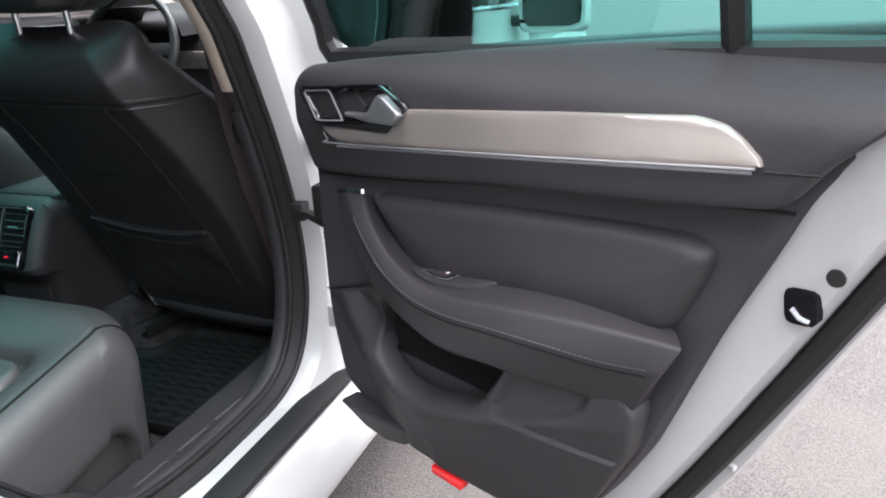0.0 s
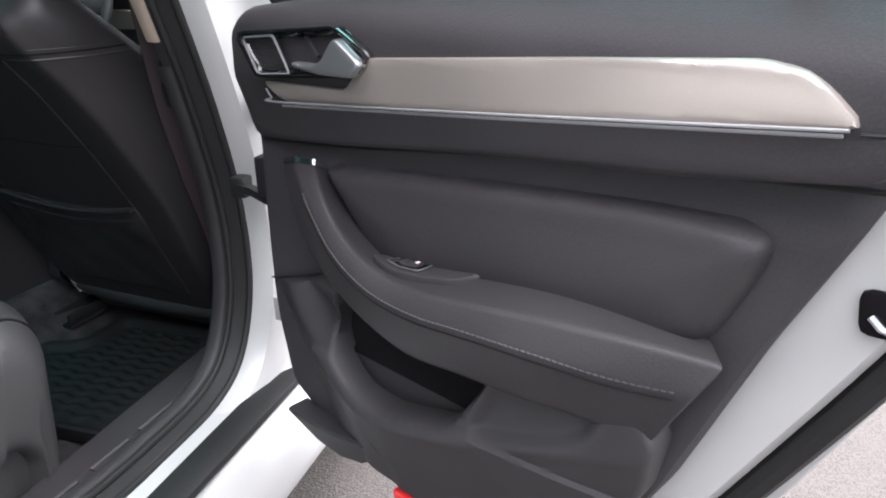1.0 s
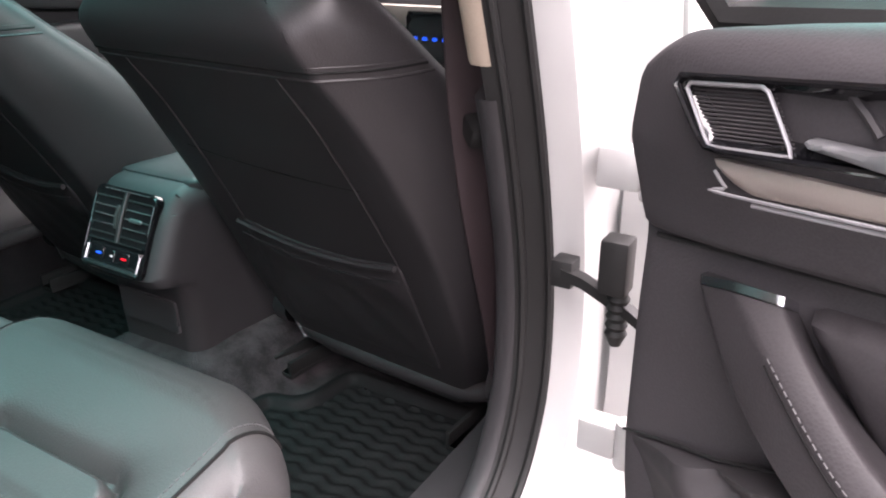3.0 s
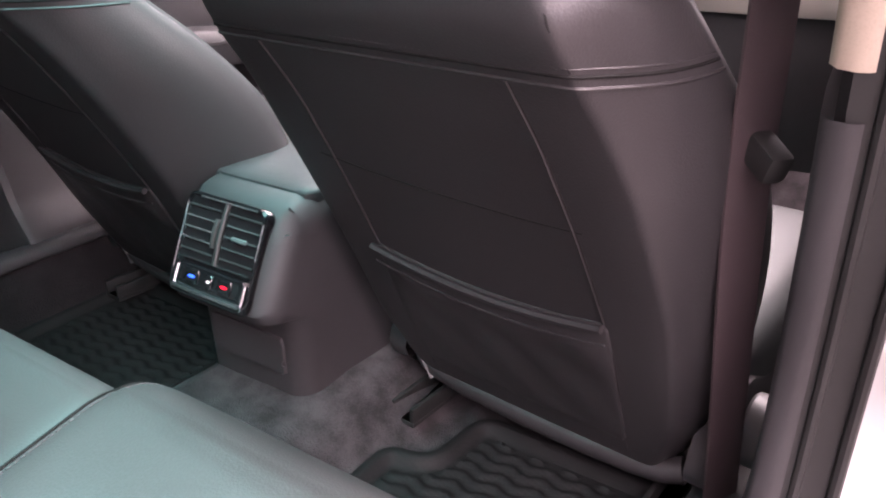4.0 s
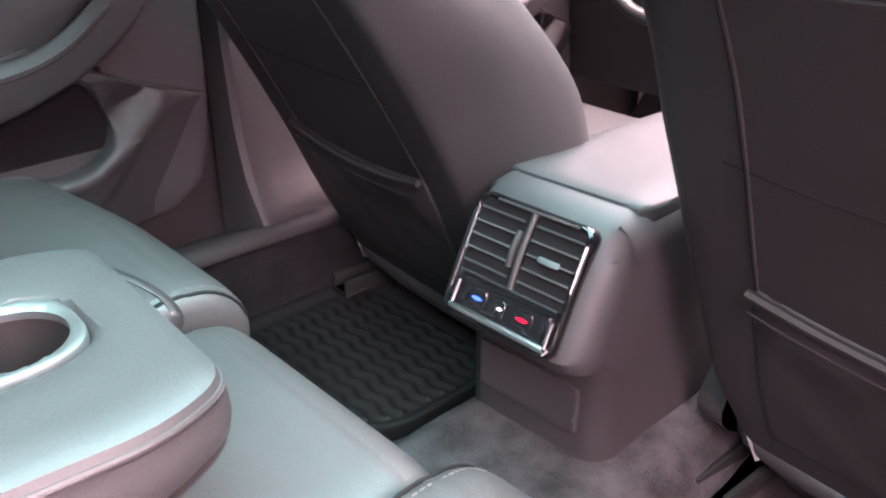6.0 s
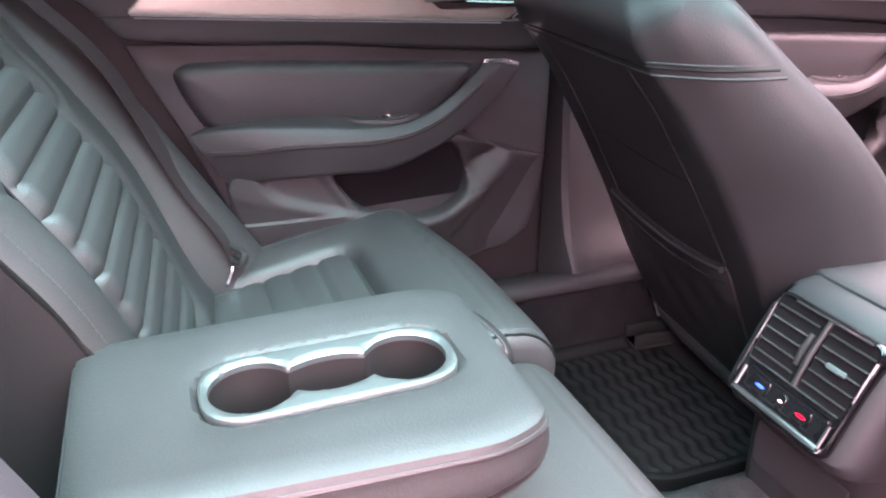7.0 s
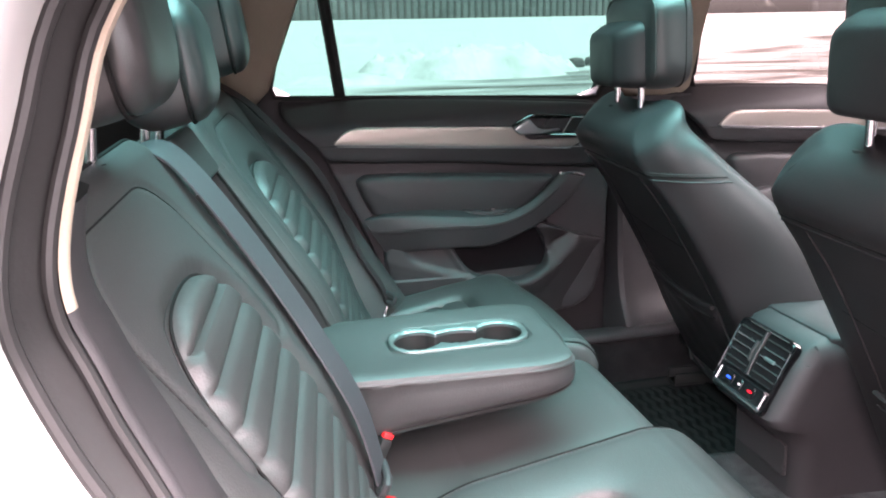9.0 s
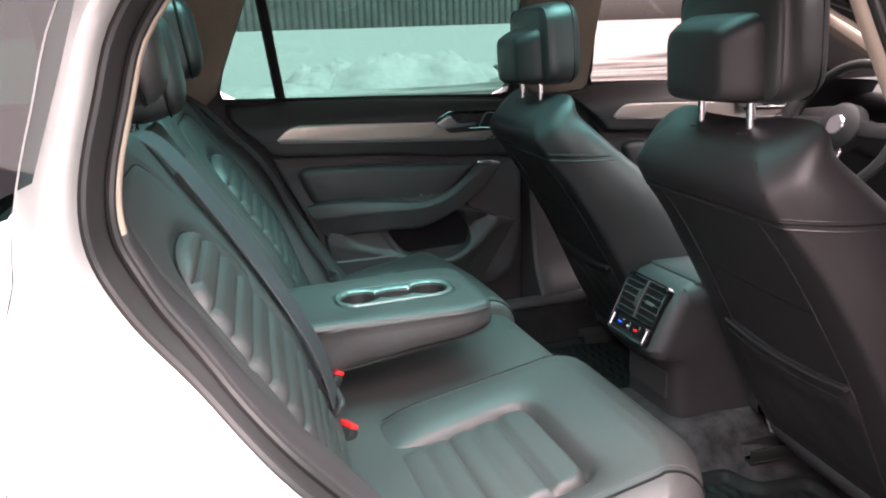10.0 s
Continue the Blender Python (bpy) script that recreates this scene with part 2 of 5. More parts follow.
BLUE_LIT, RED_LIT, WHITE_LIT = glow("blue_lamp", (0.01, 0.10, 0.9), 0.10), glow("red_lamp", (0.9, 0.01, 0.02), 0.10), glow("white_lamp", (0.9, 0.7, 0.7), 0.06)
ROOF_TINT = pane("roof_glass_tint", (0.14, 0.50, 0.47), 1.4)
TINT = pane("tinted_glass", (0.040, 0.092, 0.078), 1.32)
SILVER = material("silver_plastic", (0.22, 0.25, 0.25), 0.42, metal=0.85, vary=0.04, bump=0)
SIDE = material("dark_side_fabric", (0.022, 0.019, 0.0195), 0.75, grain=0.5, scale=500, bump=0.0004, spec=0.3)
WELL = material("dark_cup_plastic", (0.018, 0.016, 0.016), 0.5, scale=300)
CLEAR = pane("clear_glass", (0.86, 0.92, 0.90))
FRONT_TINT = pane("front_side_glass", (0.165, 0.152, 0.140), 1.35)
DOOR_TINT = pane("rear_door_glass", (0.24, 0.62, 0.56), 1.35)
FRAME = material("satin_silver_frame", (0.30, 0.30, 0.31), 0.42, metal=0.55, vary=0.04, bump=0)
LEVER = material("satin_lever", (0.36, 0.37, 0.38), 0.32, metal=0.8, vary=0.04, bump=0)


# ---- ground and distance ----
def terrain(x, y):
    rise = float(step01((-x - 22) / 40)) * 2.6 + float(step01((abs(y) - 60) / 200)) * 2
    return rise + 0.02 * noise.noise((x * 0.2, y * 0.2, 0)) * min(1, max(0, (abs(x) - 3) / 6))


def ground_sheet():
    ax = [-400, -250, -160, -110, -80] + list(np.arange(-64, -2, 1.6)) + [-1, 0, 1, 2, 3, 5, 8, 12, 20, 40, 80, 160, 300, 400]
    ay = [-400, -250, -120, -60, -30, -16, -8, -4, -2, 0, 2, 4, 6, 9, 12, 16, 20, 26, 34, 44, 60, 90, 140, 250, 400]
    verts = [(x, y, terrain(x, y)) for y in ay for x in ax]
    w = len(ax)
    return verts, [(j * w + i, j * w + i + 1, (j + 1) * w + i + 1, (j + 1) * w + i) for j in range(len(ay) - 1) for i in range(w - 1)]


def asphalt_material():
    m = material("wet_asphalt_with_snow", (0.060, 0.052, 0.047), 0.8, grain=1.2, scale=220, patches=3, vary=0.5, bump=0.004, cells=True)
    nt, b = m.node_tree, m.node_tree.nodes["Principled BSDF"]
    geo = nt.nodes.new("ShaderNodeNewGeometry")
    sep = nt.nodes.new("ShaderNodeSeparateXYZ")
    nt.links.new(geo.outputs["Position"], sep.inputs[0])
    stretched = nt.nodes.new("ShaderNodeMapping")
    stretched.inputs["Scale"].default_value = (1.5, 0.45, 1.0)
    nt.links.new(geo.outputs["Position"], stretched.inputs["Vector"])
    noi = nt.nodes.new("ShaderNodeTexNoise")
    noi.inputs["Scale"].default_value, noi.inputs["Detail"].default_value = 0.40, 9
    nt.links.new(stretched.outputs[0], noi.inputs["Vector"])
    # distance past the kerb line, where the snow field begins
    kerb = nt.nodes.new("ShaderNodeVectorMath")
    kerb.operation = "DOT_PRODUCT"
    kerb.inputs[1].default_value = (-0.809, -0.588, 0)
    nt.links.new(geo.outputs["Position"], kerb.inputs[0])
    total = noi.outputs[0]
    for value, a, b_, lo, hi in ((kerb.outputs["Value"], 12.0, 14.6, -0.03, 0.34), (sep.outputs["X"], -5.0, -10.0, -0.42, 0.0)):
        span = nt.nodes.new("ShaderNodeMapRange")
        span.inputs["From Min"].default_value, span.inputs["From Max"].default_value = a, b_
        span.inputs["To Min"].default_value, span.inputs["To Max"].default_value = lo, hi
        nt.links.new(value, span.inputs["Value"])
        add = nt.nodes.new("ShaderNodeMath")
        nt.links.new(total, add.inputs[0])
        nt.links.new(span.outputs[0], add.inputs[1])
        total = add.outputs[0]
    ramp = nt.nodes.new("ShaderNodeValToRGB")
    ramp.color_ramp.elements[0].position, ramp.color_ramp.elements[1].position = 0.36, 0.62
    nt.links.new(total, ramp.inputs[0])
    mix = nt.nodes.new("ShaderNodeMix")
    mix.data_type = "RGBA"
    old = b.inputs["Base Color"].links[0].from_socket
    nt.links.new(ramp.outputs[0], mix.inputs["Factor"])
    nt.links.new(old, mix.inputs["A"])
    mix.inputs["B"].default_value = (0.52, 0.53, 0.54, 1)
    nt.links.new(mix.outputs["Result"], b.inputs["Base Color"])
    return m


ASPHALT = asphalt_material()
SNOW = material("dirty_snow", (0.58, 0.58, 0.59), 0.8, grain=0.5, scale=9, patches=1.2, vary=0.2, bump=0.05)
solo("ground", ground_sheet(), ASPHALT, "grey worn asphalt car park with patches of snow", "ground", "structure")

# ---- car body ----
OPENING = cr([(0.02, 1.05), (0.052, 0.968), (0.11, 0.80), (0.146, 0.635), (0.142, 0.49), (0.10, 0.385), (0.02, 0.340), (-0.12, 0.333), (-0.25, 0.340),
              (-0.35, 0.365), (-0.45, 0.445), (-0.55, 0.57), (-0.632, 0.685), (-0.702, 0.772), (-0.764, 0.846), (-0.822, 0.900), (-0.854, 0.955), (-0.857, 1.020),
              (-0.836, 1.10), (-0.800, 1.19), (-0.70, 1.29), (-0.56, 1.35), (-0.3, 1.36), (-0.13, 1.34), (-0.06, 1.25), (-0.02, 1.15)], 5, True)


def around(loop, off, x):
    """The loop in the plane x, moved outwards by off."""
    a = np.array(loop)
    t = np.roll(a, -2, 0) - np.roll(a, 2, 0)
    t /= np.linalg.norm(t, axis=1)[:, None]
    n = np.stack([-t[:, 1], t[:, 0]], 1)
    mid = a.mean(0)
    if ((a - mid) * n).sum() < 0:
        n = -n
    xs = x if callable(x) else (lambda q: x)
    if off > 0:
        narrow = 1 - 0.78 * step01((a[:, 1] - 0.88) / 0.12) * step01((-0.45 - a[:, 0]) / 0.25)
        off = (off * narrow)[:, None]
    elif off < 0:
        off = (off * (1 + 1.1 * step01((a[:, 1] - 0.82) / 0.12) * step01((-0.62 - a[:, 0]) / 0.15)))[:, None]
    return [(xs(p), p[0], p[1]) for p in a + n * off]


def lean_in(x0):
    """The body side leans inwards above the belt line, and pinches in behind the rear door."""
    deep = 0.145 * float(np.interp(x0, [0.76, 0.80, 0.868], [1.0, 0.8, 0.62]))
    return lambda p: x0 - 0.20 * max(p[1] - 1.0, 0) - 0.05 * max(0.5 - p[1], 0) - deep * float(step01((p[1] - 0.76) / 0.20) * step01((-0.60 - p[0]) / 0.22))


car = thing("estate_car", "white estate car body with an open rear door", "car", (0, 0, 0))
rings = [around(OPENING, o, lean_in(x)) for o, x in ((0.0, 0.750), (0.003, 0.775), (0.010, 0.79), (0.035, 0.80), (0.06, 0.803), (0.075, 0.815), (0.085, 0.85), (0.10, 0.865))]
part("door_frame", loft(rings, cap=False), PAINT, car, "white painted door opening")


def side_skin(sx, holes, y0=-1.9, y1=0.175, zlo=0.24):
    out = [(y0, zlo), (y1, zlo), (y1 + 0.0, 0.9), (y1 - 0.10, 1.15), (y1 - 0.17, 1.43), (y0 + 0.1, 1.43), (y0, 1.0)]
    return sheet(soft_poly(out, 0.03), level(0), lambda q, h: [(sx * (lean_in(0.868)(p) + hh), p[0], p[1]) for p, hh in zip(q, h)], 0.04, 0.0, 0.0, holes)


hole = [(p[1], p[2]) for p in around(OPENING, 0.10, 0.865)]
quarter = soft_poly([(-0.872, 1.03), (-1.5, 1.03), (-1.4, 1.28), (-0.775, 1.33), (-0.815, 1.19)], 0.03)
part("side_panel", side_skin(1, [hole, quarter]), PAINT, car)
part("quarter_glass", sheet(quarter, level(0), lambda q, h: [(lean_in(0.862)(p), p[0], p[1]) for p in q], 0.08, 0, 0), TINT, car, "tinted rear quarter glass")
# seals: black lips round the opening, dark trim below the belt and beige above
for o, x, r in ((-0.002, 0.752, 0.0055), (-0.012, 0.722, 0.005)):
    part("door_seal", tube(around(OPENING, o, lean_in(x)), r, 8, True), RUBBER, car, "black rubber door seal")
seal_rings = [around(OPENING, o, lean_in(x)) for o, x in ((0.004, 0.755), (-0.004, 0.735), (-0.012, 0.715), (-0.014, 0.700))]
part("seal_base", loft(seal_rings, cap=False), RUBBER, car)
inner = [around(OPENING, o, lean_in(x)) for o, x in ((-0.0135, 0.712), (-0.0152, 0.709), (-0.0160, 0.702), (-0.014, 0.690), (-0.008, 0.684), (0.03, 0.680), (0.08, 0.678), (0.14, 0.676))]


def stretch(test, name, mat, label):
    """The inner trim along the part of the opening that passes the test."""
    n = len(OPENING)
    ok = [test(*p) for p in OPENING]
    first = next(i for i in range(n) if ok[i] and not ok[i - 1])
    run = [first]
    while ok[(run[-1] + 1) % n]:
        run.append((run[-1] + 1) % n)
    part(name, loft([[ring[i] for i in run] for ring in inner], False, False), mat, car, label)


stretch(lambda y, z: z <= 0.90 or (z <= 0.975 and y < -0.4), "frame_trim", HARD, "dark plastic trim inside the door frame")
stretch(lambda y, z: not (z <= 0.888 or (z <= 0.955 and y < -0.4)), "pillar_trim", LINING, "beige pillar trim")

def rear_trim():
    """Dark trim that runs from the rear edge of the opening into the cabin."""
    rings = [around(OPENING, o, lean_in(x)) for o, x in ((-0.0150, 0.700), (-0.0155, 0.682), (-0.0150, 0.652), (-0.013, 0.625), (-0.006, 0.612))]
    run = [i for i, p in enumerate(OPENING) if p[0] < -0.30 and 0.36 < p[1] < 1.06]
    return loft([[ring[i] for i in run] for ring in rings], False, False)


part("rear_trim", rear_trim(), HARD, car, "dark plastic trim behind the door opening")

# floor, tunnel, roof and ends
def floor_fn(a, b):
    x, y = -0.72 + 1.44 * a, -0.55 + 2.25 * b
    tunnel = 0.10 * float(step01((0.20 - abs(x)) / 0.10))
    return x, y, 0.235 + tunnel + 0.25 * float(step01((y - 1.3) / 0.35)) + 0.006 * noise.noise((x * 9, y * 9, 3))


part("floor", grid(floor_fn, 60, 60), CARPET, car, "grey carpet on the car floor")
part("sill", box((0.60, -0.62, 0.24), (0.745, 1.2, 0.335), 0.012), HARD, car, "dark plastic inner sill")
sill_line = cr([(-0.75, 0.30), (-0.745, 0.352), (-0.70, 0.372), (-0.655, 0.392), (-0.630, 0.398), (-0.614, 0.394), (-0.607, 0.384), (-0.609, 0.372), (-0.63, 0.366)], 4)
part("sill", loft([[(x, y, z) for x, z in sill_line] for y in np.linspace(-0.62, 1.2, 20)], False, False), HARD, car, "dark plastic inner sill")
part("kick_panel", loft([[(x + 0.003 * noise.noise((y * 8, z * 20, 1)), y, z) for x, z in ((-0.63, 0.372), (-0.614, 0.371), (-0.606, 0.34), (-0.600, 0.30), (-0.592, 0.26), (-0.575, 0.236))] for y in np.linspace(-0.62, 1.2, 40)], False, False), KICK, car, "dark carpeted side below the sill")
part("rocker", loft([[(x, y, z) for x, z in cr([(0.75, 0.335), (0.80, 0.33), (0.85, 0.30), (0.875, 0.25), (0.86, 0.19), (0.76, 0.18)], 3)] for y in np.linspace(-0.6, 1.7, 12)], False, False), PAINT, car)
part("rocker_strip", box((0.775, -0.42, 0.322), (0.832, 1.2, 0.338), 0.006), RUBBER, car, "black sill seal strip")


def roof_fn(dz):
    def fn(a, b):
        x, y = -0.74 + 1.48 * a, -1.95 + 2.75 * b
        return x, y, 1.45 + dz - 0.10 * (abs(x) / 0.74) ** 3 - 0.05 * float(step01((-y - 1.0) / 1.0)) - 0.06 * float(step01((y - 0.2) / 0.7))
    return fn


ROOF = [(-0.74, -1.95), (0.74, -1.95), (0.74, 0.80), (-0.74, 0.80)]


def roof_place(dz):
    def fn(q, h):
        f = roof_fn(dz)
        return [tuple(Vector(f((p[0] + 0.74) / 1.48, (p[1] + 1.95) / 2.75)) + Vector((0, 0, hh))) for p, hh in zip(q, h)]
    return fn


SKYLIGHT = soft_poly([(-0.35, -1.05), (0.35, -1.05), (0.35, 0.70), (-0.35, 0.70)], 0.08)
part("roof", sheet(ROOF, level(0), roof_place(0.03), 0.07, 0, 0, [SKYLIGHT]), PAINT, car)
part("headliner", sheet(ROOF, level(0), roof_place(-0.03), 0.07, 0, 0, [SKYLIGHT]), LINING, car, "beige cloth headliner")
part("roof_glass", sheet(SKYLIGHT, level(0), roof_place(0.02), 0.09, 0, 0), ROOF_TINT, car, "teal tinted panoramic roof glass")
part("tail", box((-0.8, -2.0, 0.3), (0.8, -1.95, 0.98), 0.01), HARD, car)
part("rear_glass", grid(lambda a, b: (-0.7 + 1.4 * a, -2.0 + 0.2 * b, 0.98 + 0.40 * b), 2, 2), TINT, car)
part("boot_floor", box((-0.72, -1.95, 0.40), (0.72, -0.95, 0.46), 0.01), CARPET, car)
part("bonnet", grid(lambda a, b: (-0.8 + 1.6 * a, 1.75 + 1.1 * b, 0.98 - 0.14 * b - 0.04 * (2 * a - 1) ** 2), 12, 8), PAINT, car)
part("front_end", box((-0.8, 1.55, 0.2), (0.8, 2.85, 0.80), 0.08), PAINT, car)
part("windscreen", grid(lambda a, b: ((-0.70 + 1.4 * a) * (1 - 0.12 * b), 1.72 - 0.92 * b, 0.97 + 0.39 * b), 6, 4), CLEAR, car, "clear windscreen")
for s in (1, -1):
    part("a_pillar", tube([(s * 0.76, 1.72, 0.95), (s * 0.70, 1.25, 1.17), (s * 0.62, 0.80, 1.36)], 0.035, 8), LINING, car, "beige windscreen pillar")

# far side of the body, closed
FAR_X = -0.80
rear_win = [(-0.69, 1.015), (0.165, 0.985), (0.20, 1.32), (-0.30, 1.345), (-0.62, 1.30)]
far_quarter = [(-1.5, 1.03), (-0.88, 1.03), (-0.78, 1.30), (-1.3, 1.28)]
front_win = [(0.43, 0.985), (1.45, 0.95), (0.85, 1.34), (0.40, 1.34)]
far_wall = [(-1.95, 0.25), (1.75, 0.25), (1.75, 0.95), (0.75, 1.42), (-1.9, 1.42)]


def far_place(off):
    return lambda q, h: [(FAR_X - off + 0.30 * max(p[1] - 1.0, 0) + hh, p[0], p[1]) for p, hh in zip(q, h)]


wins = [soft_poly(w, 0.03) for w in (rear_win, far_quarter, front_win)]
part("far_side_panel", sheet(far_wall, level(0), far_place(0.06), 0.06, 0, 0, wins), PAINT, car)
part("far_inner_panel", sheet(far_wall, level(0), far_place(0.0), 0.06, 0, 0.05, wins), HARD, car, "dark lining of the far side")
for w, g in zip(wins, (TINT, TINT, FRONT_TINT)):
    part("side_glass", sheet(w, level(0), far_place(0.03), 0.08, 0, 0), g, car, "greenish tinted side window" if g is TINT else "clear front side window")
    part("window_seal", tube([far_place(0.0)(np.array([p]), [0.002])[0] for p in even(w, 0.03, True)], 0.008, 6, True), RUBBER, car)
part("window_bar", tube([(-0.81, -0.515, 1.0), (-0.735, -0.55, 1.25), (-0.71, -0.56, 1.34)], 0.014, 8), RUBBER, car, "black window divider bar")
bp = sheet(soft_poly([(0.20, 0.99), (0.41, 0.985), (0.42, 1.40), (0.16, 1.40)], 0.02), level(0.0), far_place(-0.03), 0.04, 0.01, 0.03)
part("far_pillar", bp, LINING, car, "beige centre pillar trim")
part("far_pillar", sheet(soft_poly([(-0.95, 1.0), (-0.70, 1.0), (-0.58, 1.30), (-0.40, 1.36), (-0.9, 1.38)], 0.03), level(0.0), far_place(-0.035), 0.05, 0.02, 0.03), LINING, car, "beige rear pillar trim")
flare = lambda z: float(np.interp(z, [0.30, 0.385, 0.405, 0.43, 0.47, 0.55, 0.70, 0.99], [-0.640, -0.622, -0.632, -0.652, -0.676, -0.698, -0.712, -0.722]))
part("far_pillar_base", loft([[(-0.76, 0.180, z), (flare(z) - 0.022, 0.184, z), (flare(z) - 0.006, 0.190, z), (flare(z), 0.202, z), (flare(z) - 0.018, 0.25, z), (flare(z) - 0.034, 0.33, z), (flare(z) - 0.038, 0.40, z), (-0.76, 0.41, z)] for z in np.linspace(0.30, 0.99, 30)], True, False), HARD, car, "dark plastic foot of the centre pillar")
# front door on the near side
near_front = [(0.20, 0.25), (1.35, 0.25), (1.42, 0.95), (0.82, 1.38), (0.03, 1.40), (0.10, 1.15), (0.19, 0.9)]
nf_win = [soft_poly([(0.26, 0.99), (1.28, 0.96), (0.80, 1.33), (0.14, 1.34), (0.19, 1.15)], 0.03)]
nplace = lambda x0: (lambda q, h: [(lean_in(x0)(p) + hh, p[0], p[1]) for p, hh in zip(q, h)])
front_door = thing("front_door", "closed white front passenger door", "car door", (0.8, 0.8, 0.25))
part("door_skin", sheet(soft_poly(near_front, 0.02), level(0), nplace(0.87), 0.05, 0.006, 0.05, nf_win), PAINT, front_door)
part("door_lining", sheet(soft_poly(near_front, 0.02), level(0), nplace(0.74), 0.05, 0, 0.0, nf_win), SOFT, front_door)
part("window_glass", sheet(nf_win[0], level(0), nplace(0.84), 0.06, 0, 0), CLEAR, front_door)
part("window_strip", tube([(0.862, 0.26, 0.985), (0.862, 0.8, 0.972), (0.862, 1.28, 0.955)], 0.008, 6), CHROME, front_door, "chrome window strip")
mirror = part("door_mirror", loft([[(0.99 + dx, y, 0.955 + dz) for dx, dz in rect(w, h, 0.03)] for y, w, h in ((1.20, 0.19, 0.13), (1.23, 0.21, 0.15), (1.30, 0.18, 0.12), (1.34, 0.08, 0.06))]), PAINT, front_door, "white door mirror housing")
part("mirror_glass", sheet(rect(0.17, 0.11, 0.025), level(0), lambda q, h: [(0.99 + p[0], 1.197, 0.955 + p[1]) for p in q], 0.03, 0, 0), GLOSS, mirror)
part("mirror_foot", box((0.84, 1.20, 0.90), (0.94, 1.26, 0.93), 0.01), RUBBER, mirror)

# ---- rear doors: local u towards the rear, n into the cabin, z up ----
PANEL = [(-0.08, 0.962), (0.0, 0.971), (0.25, 0.993), (0.51, 1.013), (0.72, 1.026), (0.725, 0.985), (0.69, 0.95), (0.65, 0.915), (0.622, 0.875), (0.60, 0.825), (0.555, 0.732), (0.486, 0.565),
         (0.44, 0.485), (0.395, 0.425), (0.34, 0.402), (0.10, 0.402), (-0.03, 0.415), (-0.075, 0.45), (-0.10, 0.536), (-0.108, 0.60), (-0.112, 0.72), (-0.112, 0.795), (-0.118, 0.835), (-0.122, 0.876), (-0.112, 0.935)]


def sec(pts):
    """A height curve through (z, n) pairs."""
    z, n = zip(*pts)
    return lambda q: np.interp(q[:, 1], z, n)


